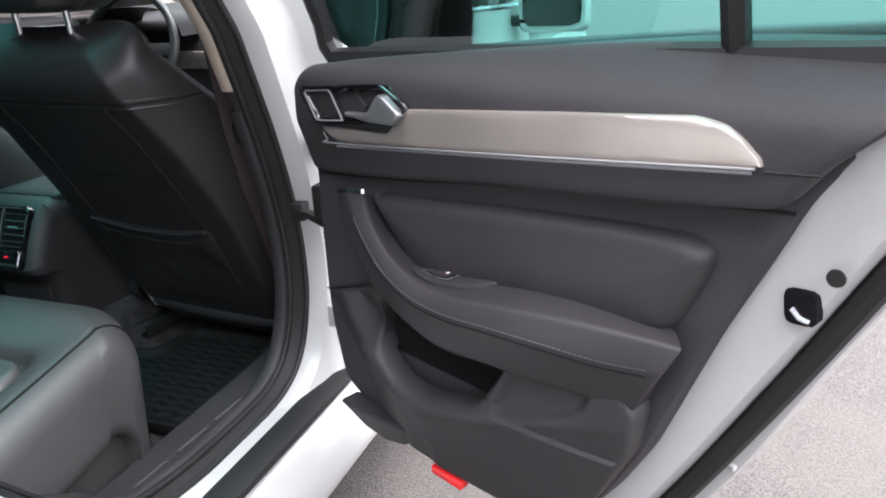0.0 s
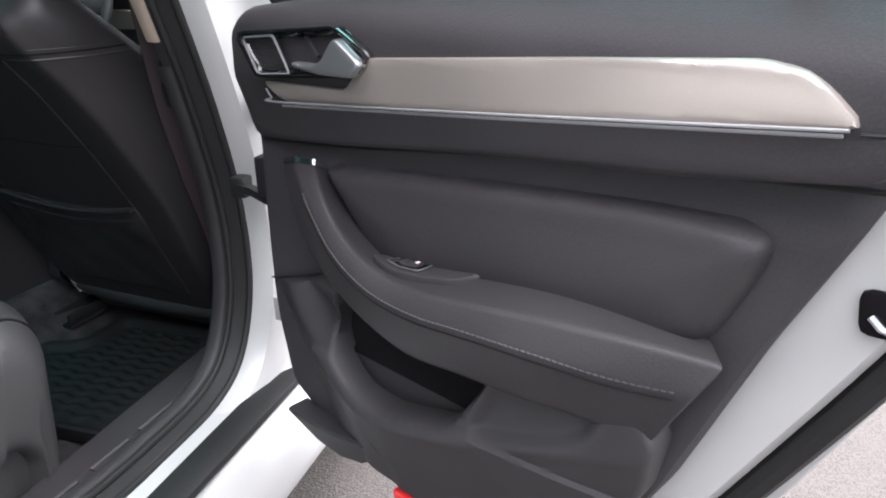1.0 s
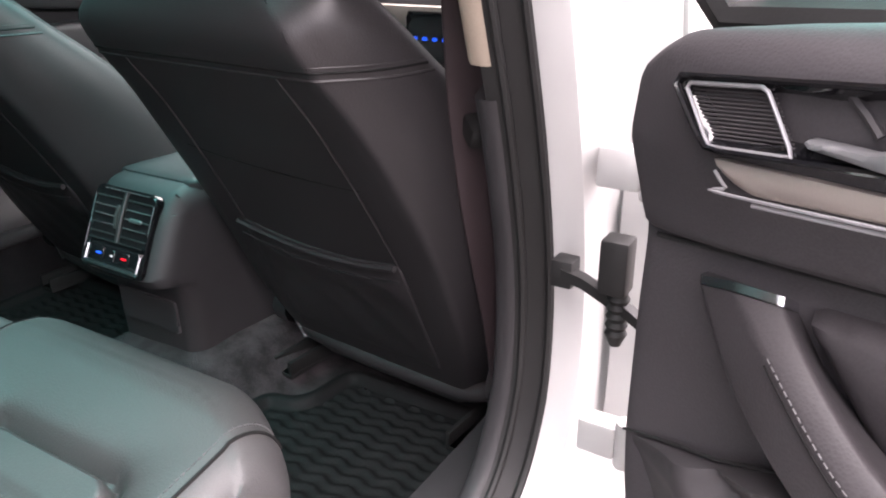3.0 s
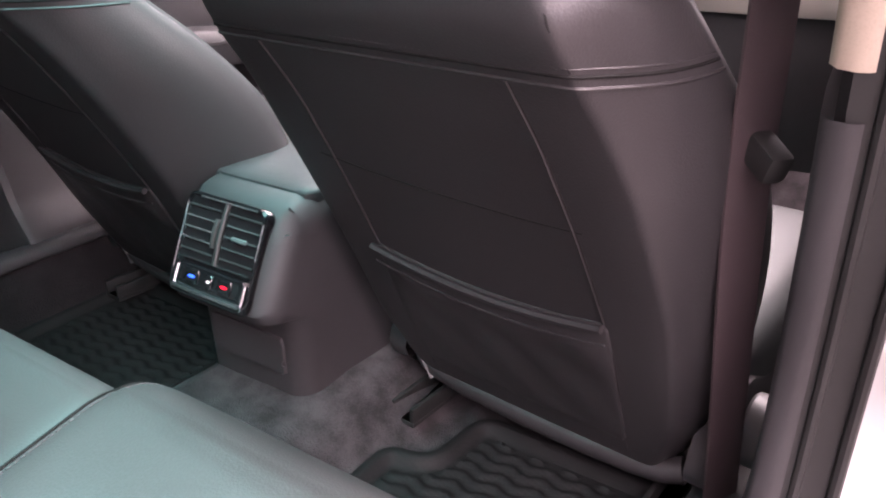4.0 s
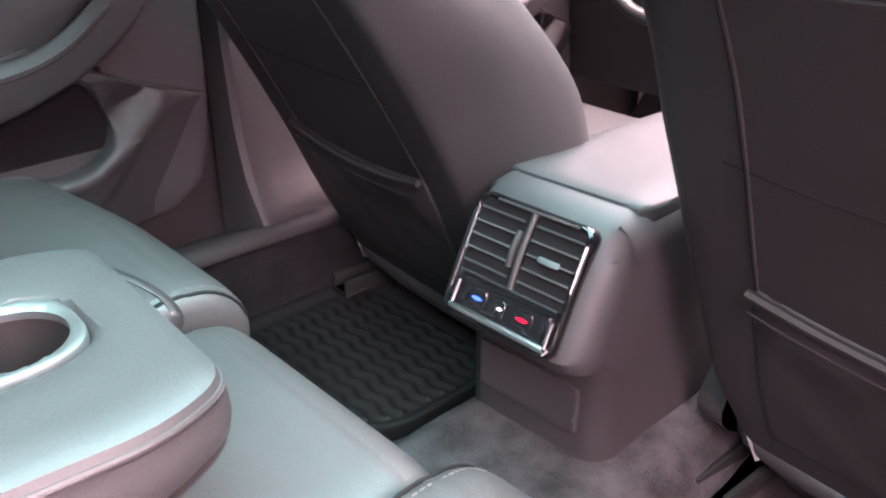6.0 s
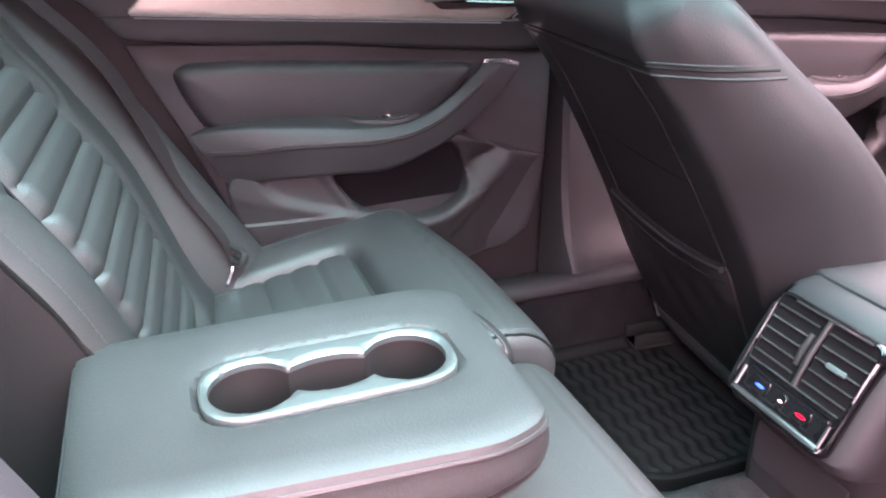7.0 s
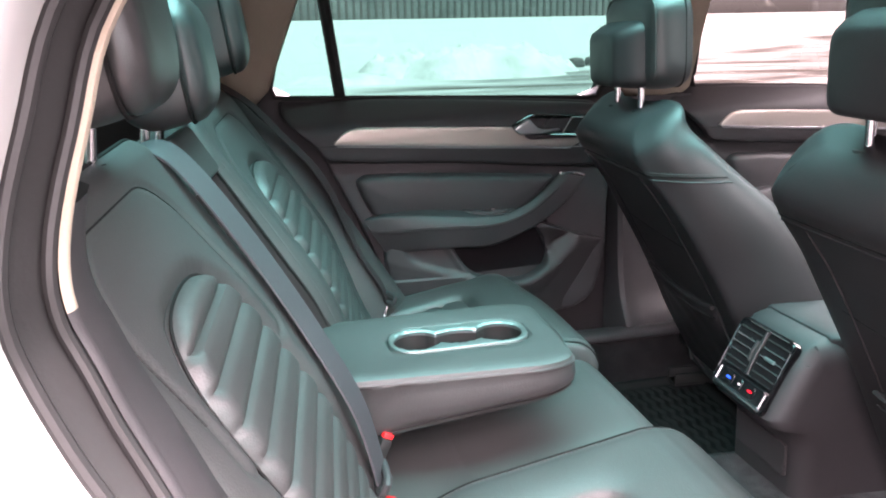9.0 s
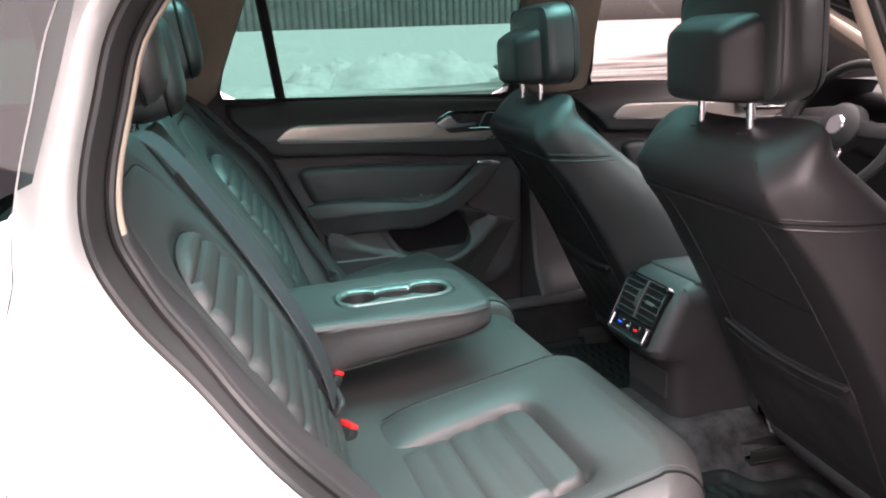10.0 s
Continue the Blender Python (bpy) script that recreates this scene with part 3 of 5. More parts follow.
def rear_door(at, m, label, opened, name="rear_door"):
    d = thing(name, label, "car door", at)
    def put(q, h):
        return [tuple(m @ Vector((p[0], hh, p[1]))) for p, hh in zip(q, h)]
    def loc(vf):
        return moved(vf, m)
    def line(pts, r, n=6, k=5):
        return loc(tube(cr(pts, k), r, n))
    P = soft_poly(PANEL, 0.018)
    # backing panel, lower, recessed
    base = sec([(0.40, -0.03), (0.45, -0.022), (0.60, -0.028), (0.80, -0.036), (0.83, -0.034), (1.02, -0.09)])
    part("panel", sheet(P, lambda q, dd: base(q), put, 0.014, 0.008, 0.03), SOFT, d, "dark grey soft door panel")
    # shoulder above the trim strip
    crease = [(-0.110, 0.797), (0.08, 0.816), (0.305, 0.845), (0.488, 0.861), (0.616, 0.871)]
    band = [(-0.075, 0.958), (0.0, 0.967), (0.25, 0.989), (0.51, 1.009), (0.715, 1.022), (0.718, 0.985), (0.685, 0.95), (0.648, 0.918), (0.618, 0.880)] + crease[-2::-1] + [(-0.116, 0.84), (-0.120, 0.876), (-0.110, 0.932)]
    sh = sec([(0.80, -0.020), (0.84, -0.012), (0.875, -0.003), (0.925, 0.0), (0.945, -0.002), (0.962, -0.012), (0.985, -0.045), (1.015, -0.092)])
    part("shoulder", sheet(soft_poly(band, 0.012), lambda q, dd: sh(q) - 0.01 * np.clip((0.0 - q[:, 0]) / 0.1, 0, 1) ** 2, put, 0.010, 0.007, 0.02), SOFT, d, "grained soft shoulder")
    trim = [(0.159, 0.921), (0.40, 0.941), (0.54, 0.951), (0.568, 0.947), (0.585, 0.937), (0.606, 0.918), (0.597, 0.914), (0.324, 0.888), (0.004, 0.859), (-0.012, 0.865), (-0.030, 0.880), (0.12, 0.886)]
    part("trim_strip", sheet(soft_poly(trim, 0.006), lambda q, dd: 0.006 + sh(q) + 0.05 * (q[:, 1] - 0.9), put, 0.008, 0.003, 0.006), ALU, d, "brushed aluminium trim strip")
    part("chrome_line", line([(-0.022, 0.003, 0.872), (-0.010, 0.005, 0.8635), (0.006, 0.007, 0.8605), (0.324, 0.011, 0.8895), (0.60, 0.009, 0.9155)], 0.0013), FRAME, d, "thin chrome line")
    part("chrome_line", line([(0.012, 0.006, 0.8570), (0.324, 0.008, 0.8855), (0.596, 0.006, 0.911)], 0.0014), FRAME, d)
    # handle
    plate = [(-0.062, 0.932), (0.122, 0.948), (0.170, 0.924), (0.151, 0.904), (-0.028, 0.887)]
    handle = part("handle_plate", sheet(soft_poly(plate, 0.008), lambda q, dd: np.full(len(q), 0.008) - 0.012 * step01((dd - 0.005) / 0.006), put, 0.006, 0.003, 0.012), GLOSS, d, "gloss black handle surround")
    part("handle_rim", loc(tube([(p[0], 0.0105, p[1]) for p in even(soft_poly(plate, 0.008), 0.012, True)], 0.0022, 6, True)), GLOSS, handle)
    gr = [(-0.050, 0.928), (0.012, 0.934), (0.037, 0.895), (-0.025, 0.889)]
    part("grille_frame", loc(tube([(p[0], 0.0095, p[1]) for p in even(soft_poly(gr, 0.004), 0.006, True)], 0.0015, 6, True)), FRAME, handle, "silver speaker frame")
    for i in range(15):
        f = (i + 0.8) / 15.6
        a, b = np.array(gr[0]) * (1 - f) + np.array(gr[3]) * f, np.array(gr[1]) * (1 - f) + np.array(gr[2]) * f
        part("grille_slat", loc(tube([(a[0], 0.004, a[1]), (b[0], 0.004, b[1])], 0.0010, 5)), HARD, handle)
    lever = soft_poly([(0.040, 0.908), (0.085, 0.909), (0.104, 0.916), (0.125, 0.938), (0.132, 0.938), (0.166, 0.917), (0.150, 0.902), (0.09, 0.900), (0.044, 0.902)], 0.003)
    part("door_handle", sheet(lever, lambda q, dd: 0.012 + 0.008 * step01((q[:, 0] - 0.05) / 0.07), put, 0.005, 0.004, 0.008), LEVER, handle, "satin chrome release lever")
    part("handle_recess", sheet(soft_poly([(0.024, 0.936), (0.118, 0.942), (0.100, 0.924), (0.05, 0.918), (0.035, 0.912)], 0.006), level(-0.003), put, 0.008, 0.001, 0.004), WELL, handle)
    part("recess_fin", loc(tube([(0.058, 0.000, 0.9375), (0.072, 0.001, 0.926), (0.082, 0.002, 0.916)], 0.0030, 6)), HARD, handle)
    # pad insert
    pad = [(0.037, 0.787), (0.174, 0.802), (0.309, 0.816), (0.444, 0.829), (0.533, 0.833), (0.555, 0.820), (0.545, 0.789), (0.515, 0.725), (0.43, 0.70), (0.16, 0.67), (0.10, 0.72)]
    part("pad_insert", sheet(soft_poly(pad, 0.02), lambda q, dd: -0.013 + 0.006 * step01(dd / 0.06), put, 0.007, 0.020, 0.016), DOOR_LEATHER, d, "leather door insert")
    # lower panel: a cheek, the rolled pocket rim, a sloping end wall and a shallow tray
    rim = soft_poly([(-0.018, 0.664), (-0.030, 0.632), (-0.020, 0.600), (0.012, 0.576), (0.055, 0.548), (0.110, 0.520), (0.168, 0.515), (0.268, 0.542), (0.35, 0.567), (0.41, 0.590), (0.432, 0.602), (0.452, 0.630), (0.458, 0.668)], 0.02)
    gap = soft_poly([(0.10, 0.664), (0.078, 0.625), (0.064, 0.590), (0.070, 0.560), (0.114, 0.5325), (0.168, 0.528), (0.262, 0.554), (0.283, 0.572), (0.318, 0.622), (0.325, 0.664)], 0.022)
    tray = soft_poly([(0.300, 0.566), (0.350, 0.578), (0.405, 0.600), (0.438, 0.628), (0.44, 0.668), (0.37, 0.668), (0.335, 0.625)], 0.012)
    low = [(-0.112, 0.596), (-0.05, 0.616), (0.0, 0.632), (0.03, 0.648), (0.10, 0.680), (0.46, 0.680), (0.495, 0.632), (0.484, 0.575), (0.438, 0.49), (0.392, 0.432), (0.34, 0.410), (0.10, 0.410), (-0.028, 0.422), (-0.07, 0.455), (-0.096, 0.536)]
    crest_z = lambda u: np.interp(u, [-0.12, -0.03, 0.012, 0.055, 0.11, 0.168, 0.268, 0.41, 0.5], [0.60, 0.60, 0.576, 0.548, 0.520, 0.515, 0.542, 0.59, 0.62])
    crest_n = lambda u: np.interp(u, [-0.12, -0.075, -0.03, 0.05, 0.12, 0.30, 0.40, 0.46, 0.5], [-0.034, -0.022, -0.006, 0.012, 0.021, 0.021, 0.016, 0.010, 0.004])
    def lower_h(q, dd):
        u, z = q[:, 0], q[:, 1]
        below = np.clip(crest_z(u) - z, 0, 1)
        h = crest_n(u) - 0.004 * step01(below / 0.02) - 0.20 * np.clip(below - 0.02, 0, 1)
        fold = u - np.interp(z, [0.44, 0.46, 0.485, 0.533, 0.57], [0.17, 0.142, 0.091, 0.045, 0.02])
        h = h + 0.004 * step01((fold + 0.012) / 0.024) * (z < 0.56)
        r = signed(rim, q)
        h = h + 0.003 * np.exp(-(r / 0.014) ** 2) * step01((0.32 - u) / 0.08)
        end = step01((0.10 - u) / 0.06)
        h = h - np.where(r > 0, 1, 0) * (0.030 * end * step01((r - 0.004) / 0.055) + (1 - end) * 0.005 * step01((r - 0.002) / 0.016))
        return h - 0.005 * step01((signed(tray, q) + 0.006) / 0.012)
    part("lower_panel", sheet(soft_poly(low, 0.010), lower_h, put, 0.0055, 0.005, 0.03, [gap]), HARD, d, "hard plastic lower panel with a rolled pocket rim")
    # flat near-black sheet behind the pocket gap
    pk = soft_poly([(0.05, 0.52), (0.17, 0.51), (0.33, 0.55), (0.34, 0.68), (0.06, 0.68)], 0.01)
    part("map_pocket", sheet(pk, level(-0.026), put, 0.02, 0, 0), MATT_BLACK, d, "near-black sheet at the back of the map pocket")
    # armrest that sweeps up into the grab handle: four lines from its rear end to its top
    back = [(0.516, -0.03, 0.729), (0.472, -0.03, 0.735), (0.384, -0.03, 0.738), (0.282, -0.03, 0.725), (0.201, -0.03, 0.706), (0.159, -0.03, 0.696), (0.112, -0.032, 0.715), (0.066, -0.036, 0.740), (0.034, -0.036, 0.776)]
    crest = [(0.540, 0.0, 0.729), (0.496, 0.016, 0.734), (0.424, 0.028, 0.732), (0.343, 0.034, 0.723), (0.265, 0.036, 0.714), (0.200, 0.032, 0.713), (0.140, 0.026, 0.728), (0.086, 0.012, 0.758), (0.036, -0.012, 0.788)]
    stitch = [(0.522, 0.012, 0.699), (0.466, 0.028, 0.697), (0.404, 0.042, 0.70), (0.327, 0.048, 0.697), (0.260, 0.050, 0.692), (0.193, 0.048, 0.695), (0.126, 0.038, 0.714), (0.062, 0.020, 0.752), (0.000, -0.008, 0.786)]
    low = [(0.482, 0.0, 0.629), (0.421, 0.016, 0.636), (0.367, 0.028, 0.637), (0.302, 0.034, 0.636), (0.229, 0.036, 0.632), (0.155, 0.036, 0.653), (0.086, 0.028, 0.682), (0.016, 0.008, 0.724), (-0.040, -0.020, 0.774)]
    tuck = [(u, -0.03, z) for u, n, z in low]
    lines = [np.array(cr(q, 5)) for q in (back, crest, stitch, low, tuck)]
    rings = []
    for i in range(len(lines[0])):
        c = [q[i] for q in lines]
        ring = [c[0], c[0] * 0.5 + c[1] * 0.5]
        for a, p, e in ((c[0], c[1], c[2]), (c[1], c[2], c[3]), (c[2], c[3], c[4])):
            s0, e0 = p + (a - p) * 0.17, p + (e - p) * 0.17
            ring += [(1 - t) ** 2 * s0 + 2 * t * (1 - t) * p + t * t * e0 for t in (0, 0.33, 0.67, 1)]
        rings.append(ring + [c[4]])
    first = rings[0]
    mid0 = np.mean(first, axis=0)
    rings = [[p * 0.8 + mid0 * 0.2 + np.array([0.004, 0, 0]) for p in first], [p * 0.95 + mid0 * 0.05 + np.array([0.003, 0, 0]) for p in first]] + rings
    arm = part("armrest", loc(loft(rings)), DOOR_LEATHER, d, "leather-covered armrest and grab handle")
    seam = [tuple(p * 0.93 + q * 0.07 + np.array([0, 0.0015, 0])) for p, q in zip(lines[2], lines[3])][1:-4]
    part("seam", loc(tube([(u, n - 0.001, z - 0.001) for u, n, z in seam], 0.0008, 5)), SEAM_SHADOW, arm)
    part("seam", loc(stitches([(u, n - 0.001, z + 0.006) for u, n, z in seam], 0.006, 0.0009)), THREAD, arm, "grey stitching")
    part("grab_cap", loc(loft([[p + np.array([0.0, 0.0, 0.001]) for p in rings[-1]], [p + np.array([-0.002, -0.002, 0.007]) for p in rings[-1]]])), CHROME, arm, "chrome cap")
    def top_at(u, n, up=0.0):
        zb, zc = np.interp(u, [0.159, 0.201, 0.282, 0.384], [0.696, 0.706, 0.725, 0.738]), np.interp(u, [0.145, 0.20, 0.265, 0.343], [0.733, 0.713, 0.714, 0.723])
        return tuple(m @ Vector((u, n, zb + (zc - zb) * (n + 0.03) / 0.064 + up)))
    sw = part("switch_panel", sheet(soft_poly([(0.150, -0.027), (0.31, -0.025), (0.275, 0.010), (0.205, 0.022), (0.165, 0.018)], 0.008), level(0.004), lambda q, h: [top_at(p[0], p[1], hh) for p, hh in zip(q, h)], 0.007, 0.002, 0.006), HARD, d, "window switch panel")
    part("switch_well", sheet(rect(0.036, 0.024, 0.004), level(0.0052), lambda q, h: [top_at(0.205 + p[0], -0.004 + p[1], hh) for p, hh in zip(q, h)], 0.006, 0.001, 0.002), GLOSS, sw)
    part("switch_rim", tube([top_at(0.205 + p[0], -0.004 + p[1], 0.0056) for p in even(rect(0.048, 0.032, 0.006), 0.005, True)], 0.0010, 5, True), GREY_PL, sw)
    part("window_switch", sheet(rect(0.026, 0.018, 0.003), lambda q, dd: 0.007 + 0.10 * np.abs(q[:, 0]) , lambda q, h: [top_at(0.205 + p[0], -0.004 + p[1], hh) for p, hh in zip(q, h)], 0.004, 0.001, 0.003), HARD, sw, "window switch")
    part("switch_mark", sheet(rect(0.004, 0.005, 0.001), level(0.0088), lambda q, h: [top_at(0.213 + p[0], -0.004 + p[1], hh) for p, hh in zip(q, h)], 0.003, 0, 0.002), WHITE_LIT, sw)
    # crease seams
    part("panel_seam", line([(u, float(base(np.array([[u, z]]))[0]) + 0.002, z - 0.004) for u, z in [(-0.096, 0.798)] + crease[1:]], 0.002), RUBBER, d)
    part("panel_seam", line([(0.604, 0.0, 0.912), (0.648, -0.002, 0.915)], 0.0015), RUBBER, d)
    part("panel_seam", line([(-0.106, -0.028, 0.600), (-0.05, -0.024, 0.620), (0.0, -0.020, 0.637), (0.06, -0.02, 0.662)], 0.0016), RUBBER, d)
    # glass and frame above
    win = soft_poly([(-0.09, 0.972), (0.73, 1.012), (0.66, 1.27), (0.50, 1.335), (0.0, 1.34), (-0.10, 1.15)], 0.02)
    lean = lambda z: -0.075 + 0.30 * max(z - 1.0, 0)
    if opened:
        part("window_glass", sheet(win, level(0), lambda q, h: [tuple(m @ Vector((p[0], lean(p[1]), p[1]))) for p in q], 0.06, 0, 0), DOOR_TINT, d, "green tinted window")
        part("window_frame", loc(tube([(p[0], lean(p[1]), p[1]) for p in even(soft_poly([(-0.10, 0.96), (0.76, 1.00), (0.68, 1.285), (0.51, 1.352), (-0.01, 1.357), (-0.115, 1.15)], 0.02), 0.03, True)], 0.016, 8, True)), RUBBER, d, "black window frame")
        part("window_bar", loc(tube([(0.536, -0.072, 1.0), (0.545, 0.0, 1.25), (0.545, 0.02, 1.31)], 0.013, 6)), RUBBER, d, "black window divider")
        out = [(-0.125, 0.95), (0.10, 0.97), (0.735, 1.012), (0.742, 0.95), (0.704, 0.885), (0.658, 0.80), (0.600, 0.69), (0.520, 0.545), (0.464, 0.45), (0.412, 0.375), (0.37, 0.345), (0.0, 0.340), (-0.09, 0.37), (-0.115, 0.5), (-0.12, 0.8)]
        S = soft_poly(out, 0.03)
        part("door_shell", sheet(S, lambda q, dd: np.full(len(q), -0.062), put, 0.03, 0.022, 0.05), PAINT, d, "white painted door shell")
        O2 = [(p[0] + 0.034 * (1 if p[0] > 0.3 else -0.5), p[1] - (0.02 if p[1] < 0.6 else 0)) for p in out]
        part("door_skin", sheet(soft_poly(O2, 0.03), level(-0.125), put, 0.04, 0.006, 0.05), PAINT, d)
        seal = [(0.742, 0.985), (0.745, 0.95), (0.708, 0.885), (0.662, 0.80), (0.604, 0.69), (0.524, 0.545), (0.468, 0.45), (0.416, 0.375), (0.37, 0.342), (0.1, 0.336), (-0.05, 0.341)]
        part("door_seal", line([(u + 0.008, -0.100, z - 0.006) for u, z in seal], 0.013, 8, 6), RUBBER, d, "black rubber door seal")
        edge = [(u + 0.022, z - 0.016) for u, z in seal]
        for i in (3, 5, 6):
            u, z = edge[i]
            part("seal_clip", loc(box((u - 0.004, -0.128, z - 0.004), (u + 0.004, -0.118, z + 0.004), 0.002)), PAINT, d)
        latch = part("latch", sheet(soft_poly([(0.606, 0.792), (0.636, 0.794), (0.640, 0.760), (0.610, 0.758)], 0.008), level(-0.056), put, 0.006, 0.002, 0.012), MATT_BLACK, d, "black door latch opening")
        part("latch_claw", loc(tube([(0.618, -0.053, 0.776), (0.626, -0.051, 0.770), (0.634, -0.053, 0.767)], 0.0035, 6)), CHROME, latch)
        part("bolt_hole", loc(moved(lathe([(0.0001, 0.002), (0.008, 0.002), (0.0085, 0)], 14), Matrix.Translation((0.652, -0.051, 0.815)) @ Matrix.Rotation(radians(-90), 4, "X"))), RUBBER, d)
        part("reflector", loc(box((0.160, -0.014, 0.392), (0.222, 0.004, 0.406), 0.004)), RED, d, "red warning reflector")
        part("step_trim", loc(loft([[(u, n, z) for n, z in ((-0.03, z0), (0.0, z0), (0.003, z0 - 0.004), (-0.003, z1), (-0.03, z1))] for u, z0, z1 in ((-0.055, 0.426, 0.416), (0.0, 0.426, 0.396), (0.05, 0.431, 0.394), (0.095, 0.440, 0.406), (0.128, 0.447, 0.428))])), HARD, d)
    return d


D = Vector((0.8964, -0.4432, 0))
N = Vector((-0.4432, -0.8964, 0))
near_m = Matrix(((D.x, N.x, 0, 0.982), (D.y, N.y, 0, -0.093), (0, 0, 1, 0), (0, 0, 0, 1)))
rear_door((1.2, -0.2, 0.33), near_m, "open white rear door with dark grey lining", True)
far_m = Matrix(((0, 1, 0, -0.70), (-1, 0, 0, 0.056), (0, 0, 1, 0), (0, 0, 0, 1)))
far_m = far_m @ Matrix(((1, 0, 0, 0), (0, 1, 0, 0), (-0.038, 0, 1, 0.0164), (0, 0, 0, 1)))
rear_door((-0.75, -0.2, 0.36), far_m, "closed rear door with dark grey lining", False)
shift = Matrix.Translation((0, 1.006, 0.0))
rear_door((-0.75, 0.7, 0.36), shift @ far_m, "closed driver's door with dark grey lining", False, "driver_door")



# ---- front seats ----
BACK = [(0.350, 0.290, 0.19, 0.13), (0.312, 0.345, 0.228, 0.175), (0.25, 0.47, 0.256, 0.20), (0.188, 0.605, 0.267, 0.205), (0.118, 0.73, 0.264, 0.172), (0.062, 0.82, 0.252, 0.138),
        (0.012, 0.885, 0.238, 0.122), (-0.012, 0.925, 0.220, 0.112), (-0.006, 0.962, 0.205, 0.10), (0.014, 0.988, 0.18, 0.07), (0.032, 1.0, 0.14, 0.035)]
FWD = Vector((0, 0.866, 0.5))


def back_flat(z, hw):
    """Half the width of the flat rear face: its edge is a plain corner, past which the side cheeks flare forwards."""
    return min(hw * 0.905, float(np.interp(z, [0.28, 0.36, 0.45, 0.62, 0.77, 0.88, 0.93, 1.0], [0.15, 0.196, 0.224, 0.232, 0.223, 0.204, 0.190, 0.125])))


def section(b, hw, th):
    """Half a cross-section of the backrest from its middle to its front, always with the same number of points."""
    arc = [(b - 0.011, 0.0008), (b - 0.006, 0.0022), (b - 0.001, 0.0058), (b + 0.003, 0.0115)]
    half = [(b * f, 0.0) for f in (0.15, 0.4, 0.65, 0.85)] + arc
    end = (hw, 0.66 * th)
    half += [(arc[-1][0] + (end[0] - arc[-1][0]) * f + 0.010 * math.sin(math.pi * f), arc[-1][1] + (end[1] - arc[-1][1]) * f) for f in (0.2, 0.4, 0.6, 0.8, 1.0)]
    return half + [(hw - 0.001, 0.80 * th), (hw - 0.008, 0.91 * th), (hw - 0.022, 0.98 * th), (hw - 0.040, th), (hw - 0.06, 0.985 * th), (hw * 0.62, 0.88 * th), (hw * 0.40, 0.80 * th), (hw * 0.15, 0.78 * th)]


def back_row(z):
    zs = [b[1] for b in BACK]
    return [float(np.interp(z, zs, [b[i] for b in BACK])) for i in (0, 2, 3)]


def back_at(x, z, out=0.0):
    """A place on the rear face of the backrest."""
    y, hw, th = back_row(z)
    b = back_flat(z, hw)
    dep = float(np.interp(abs(x), [0, b - 0.011, b - 0.006, b - 0.001, b + 0.003, b + 0.6 * (hw - b), hw], [0, 0.0008, 0.0022, 0.0058, 0.0115, 0.36 * th, 0.66 * th])) - out
    return (x, y + dep * FWD.y, z + dep * FWD.z)


def on_section(j, z):
    """The place at the height z on the j-th line of the cross-section."""
    low = z
    for _ in range(8):
        y, hw, th = back_row(low)
        x, f = section(back_flat(low, hw), hw, th)[j]
        low = z - FWD.z * f
    return (x, y + FWD.y * f, z)


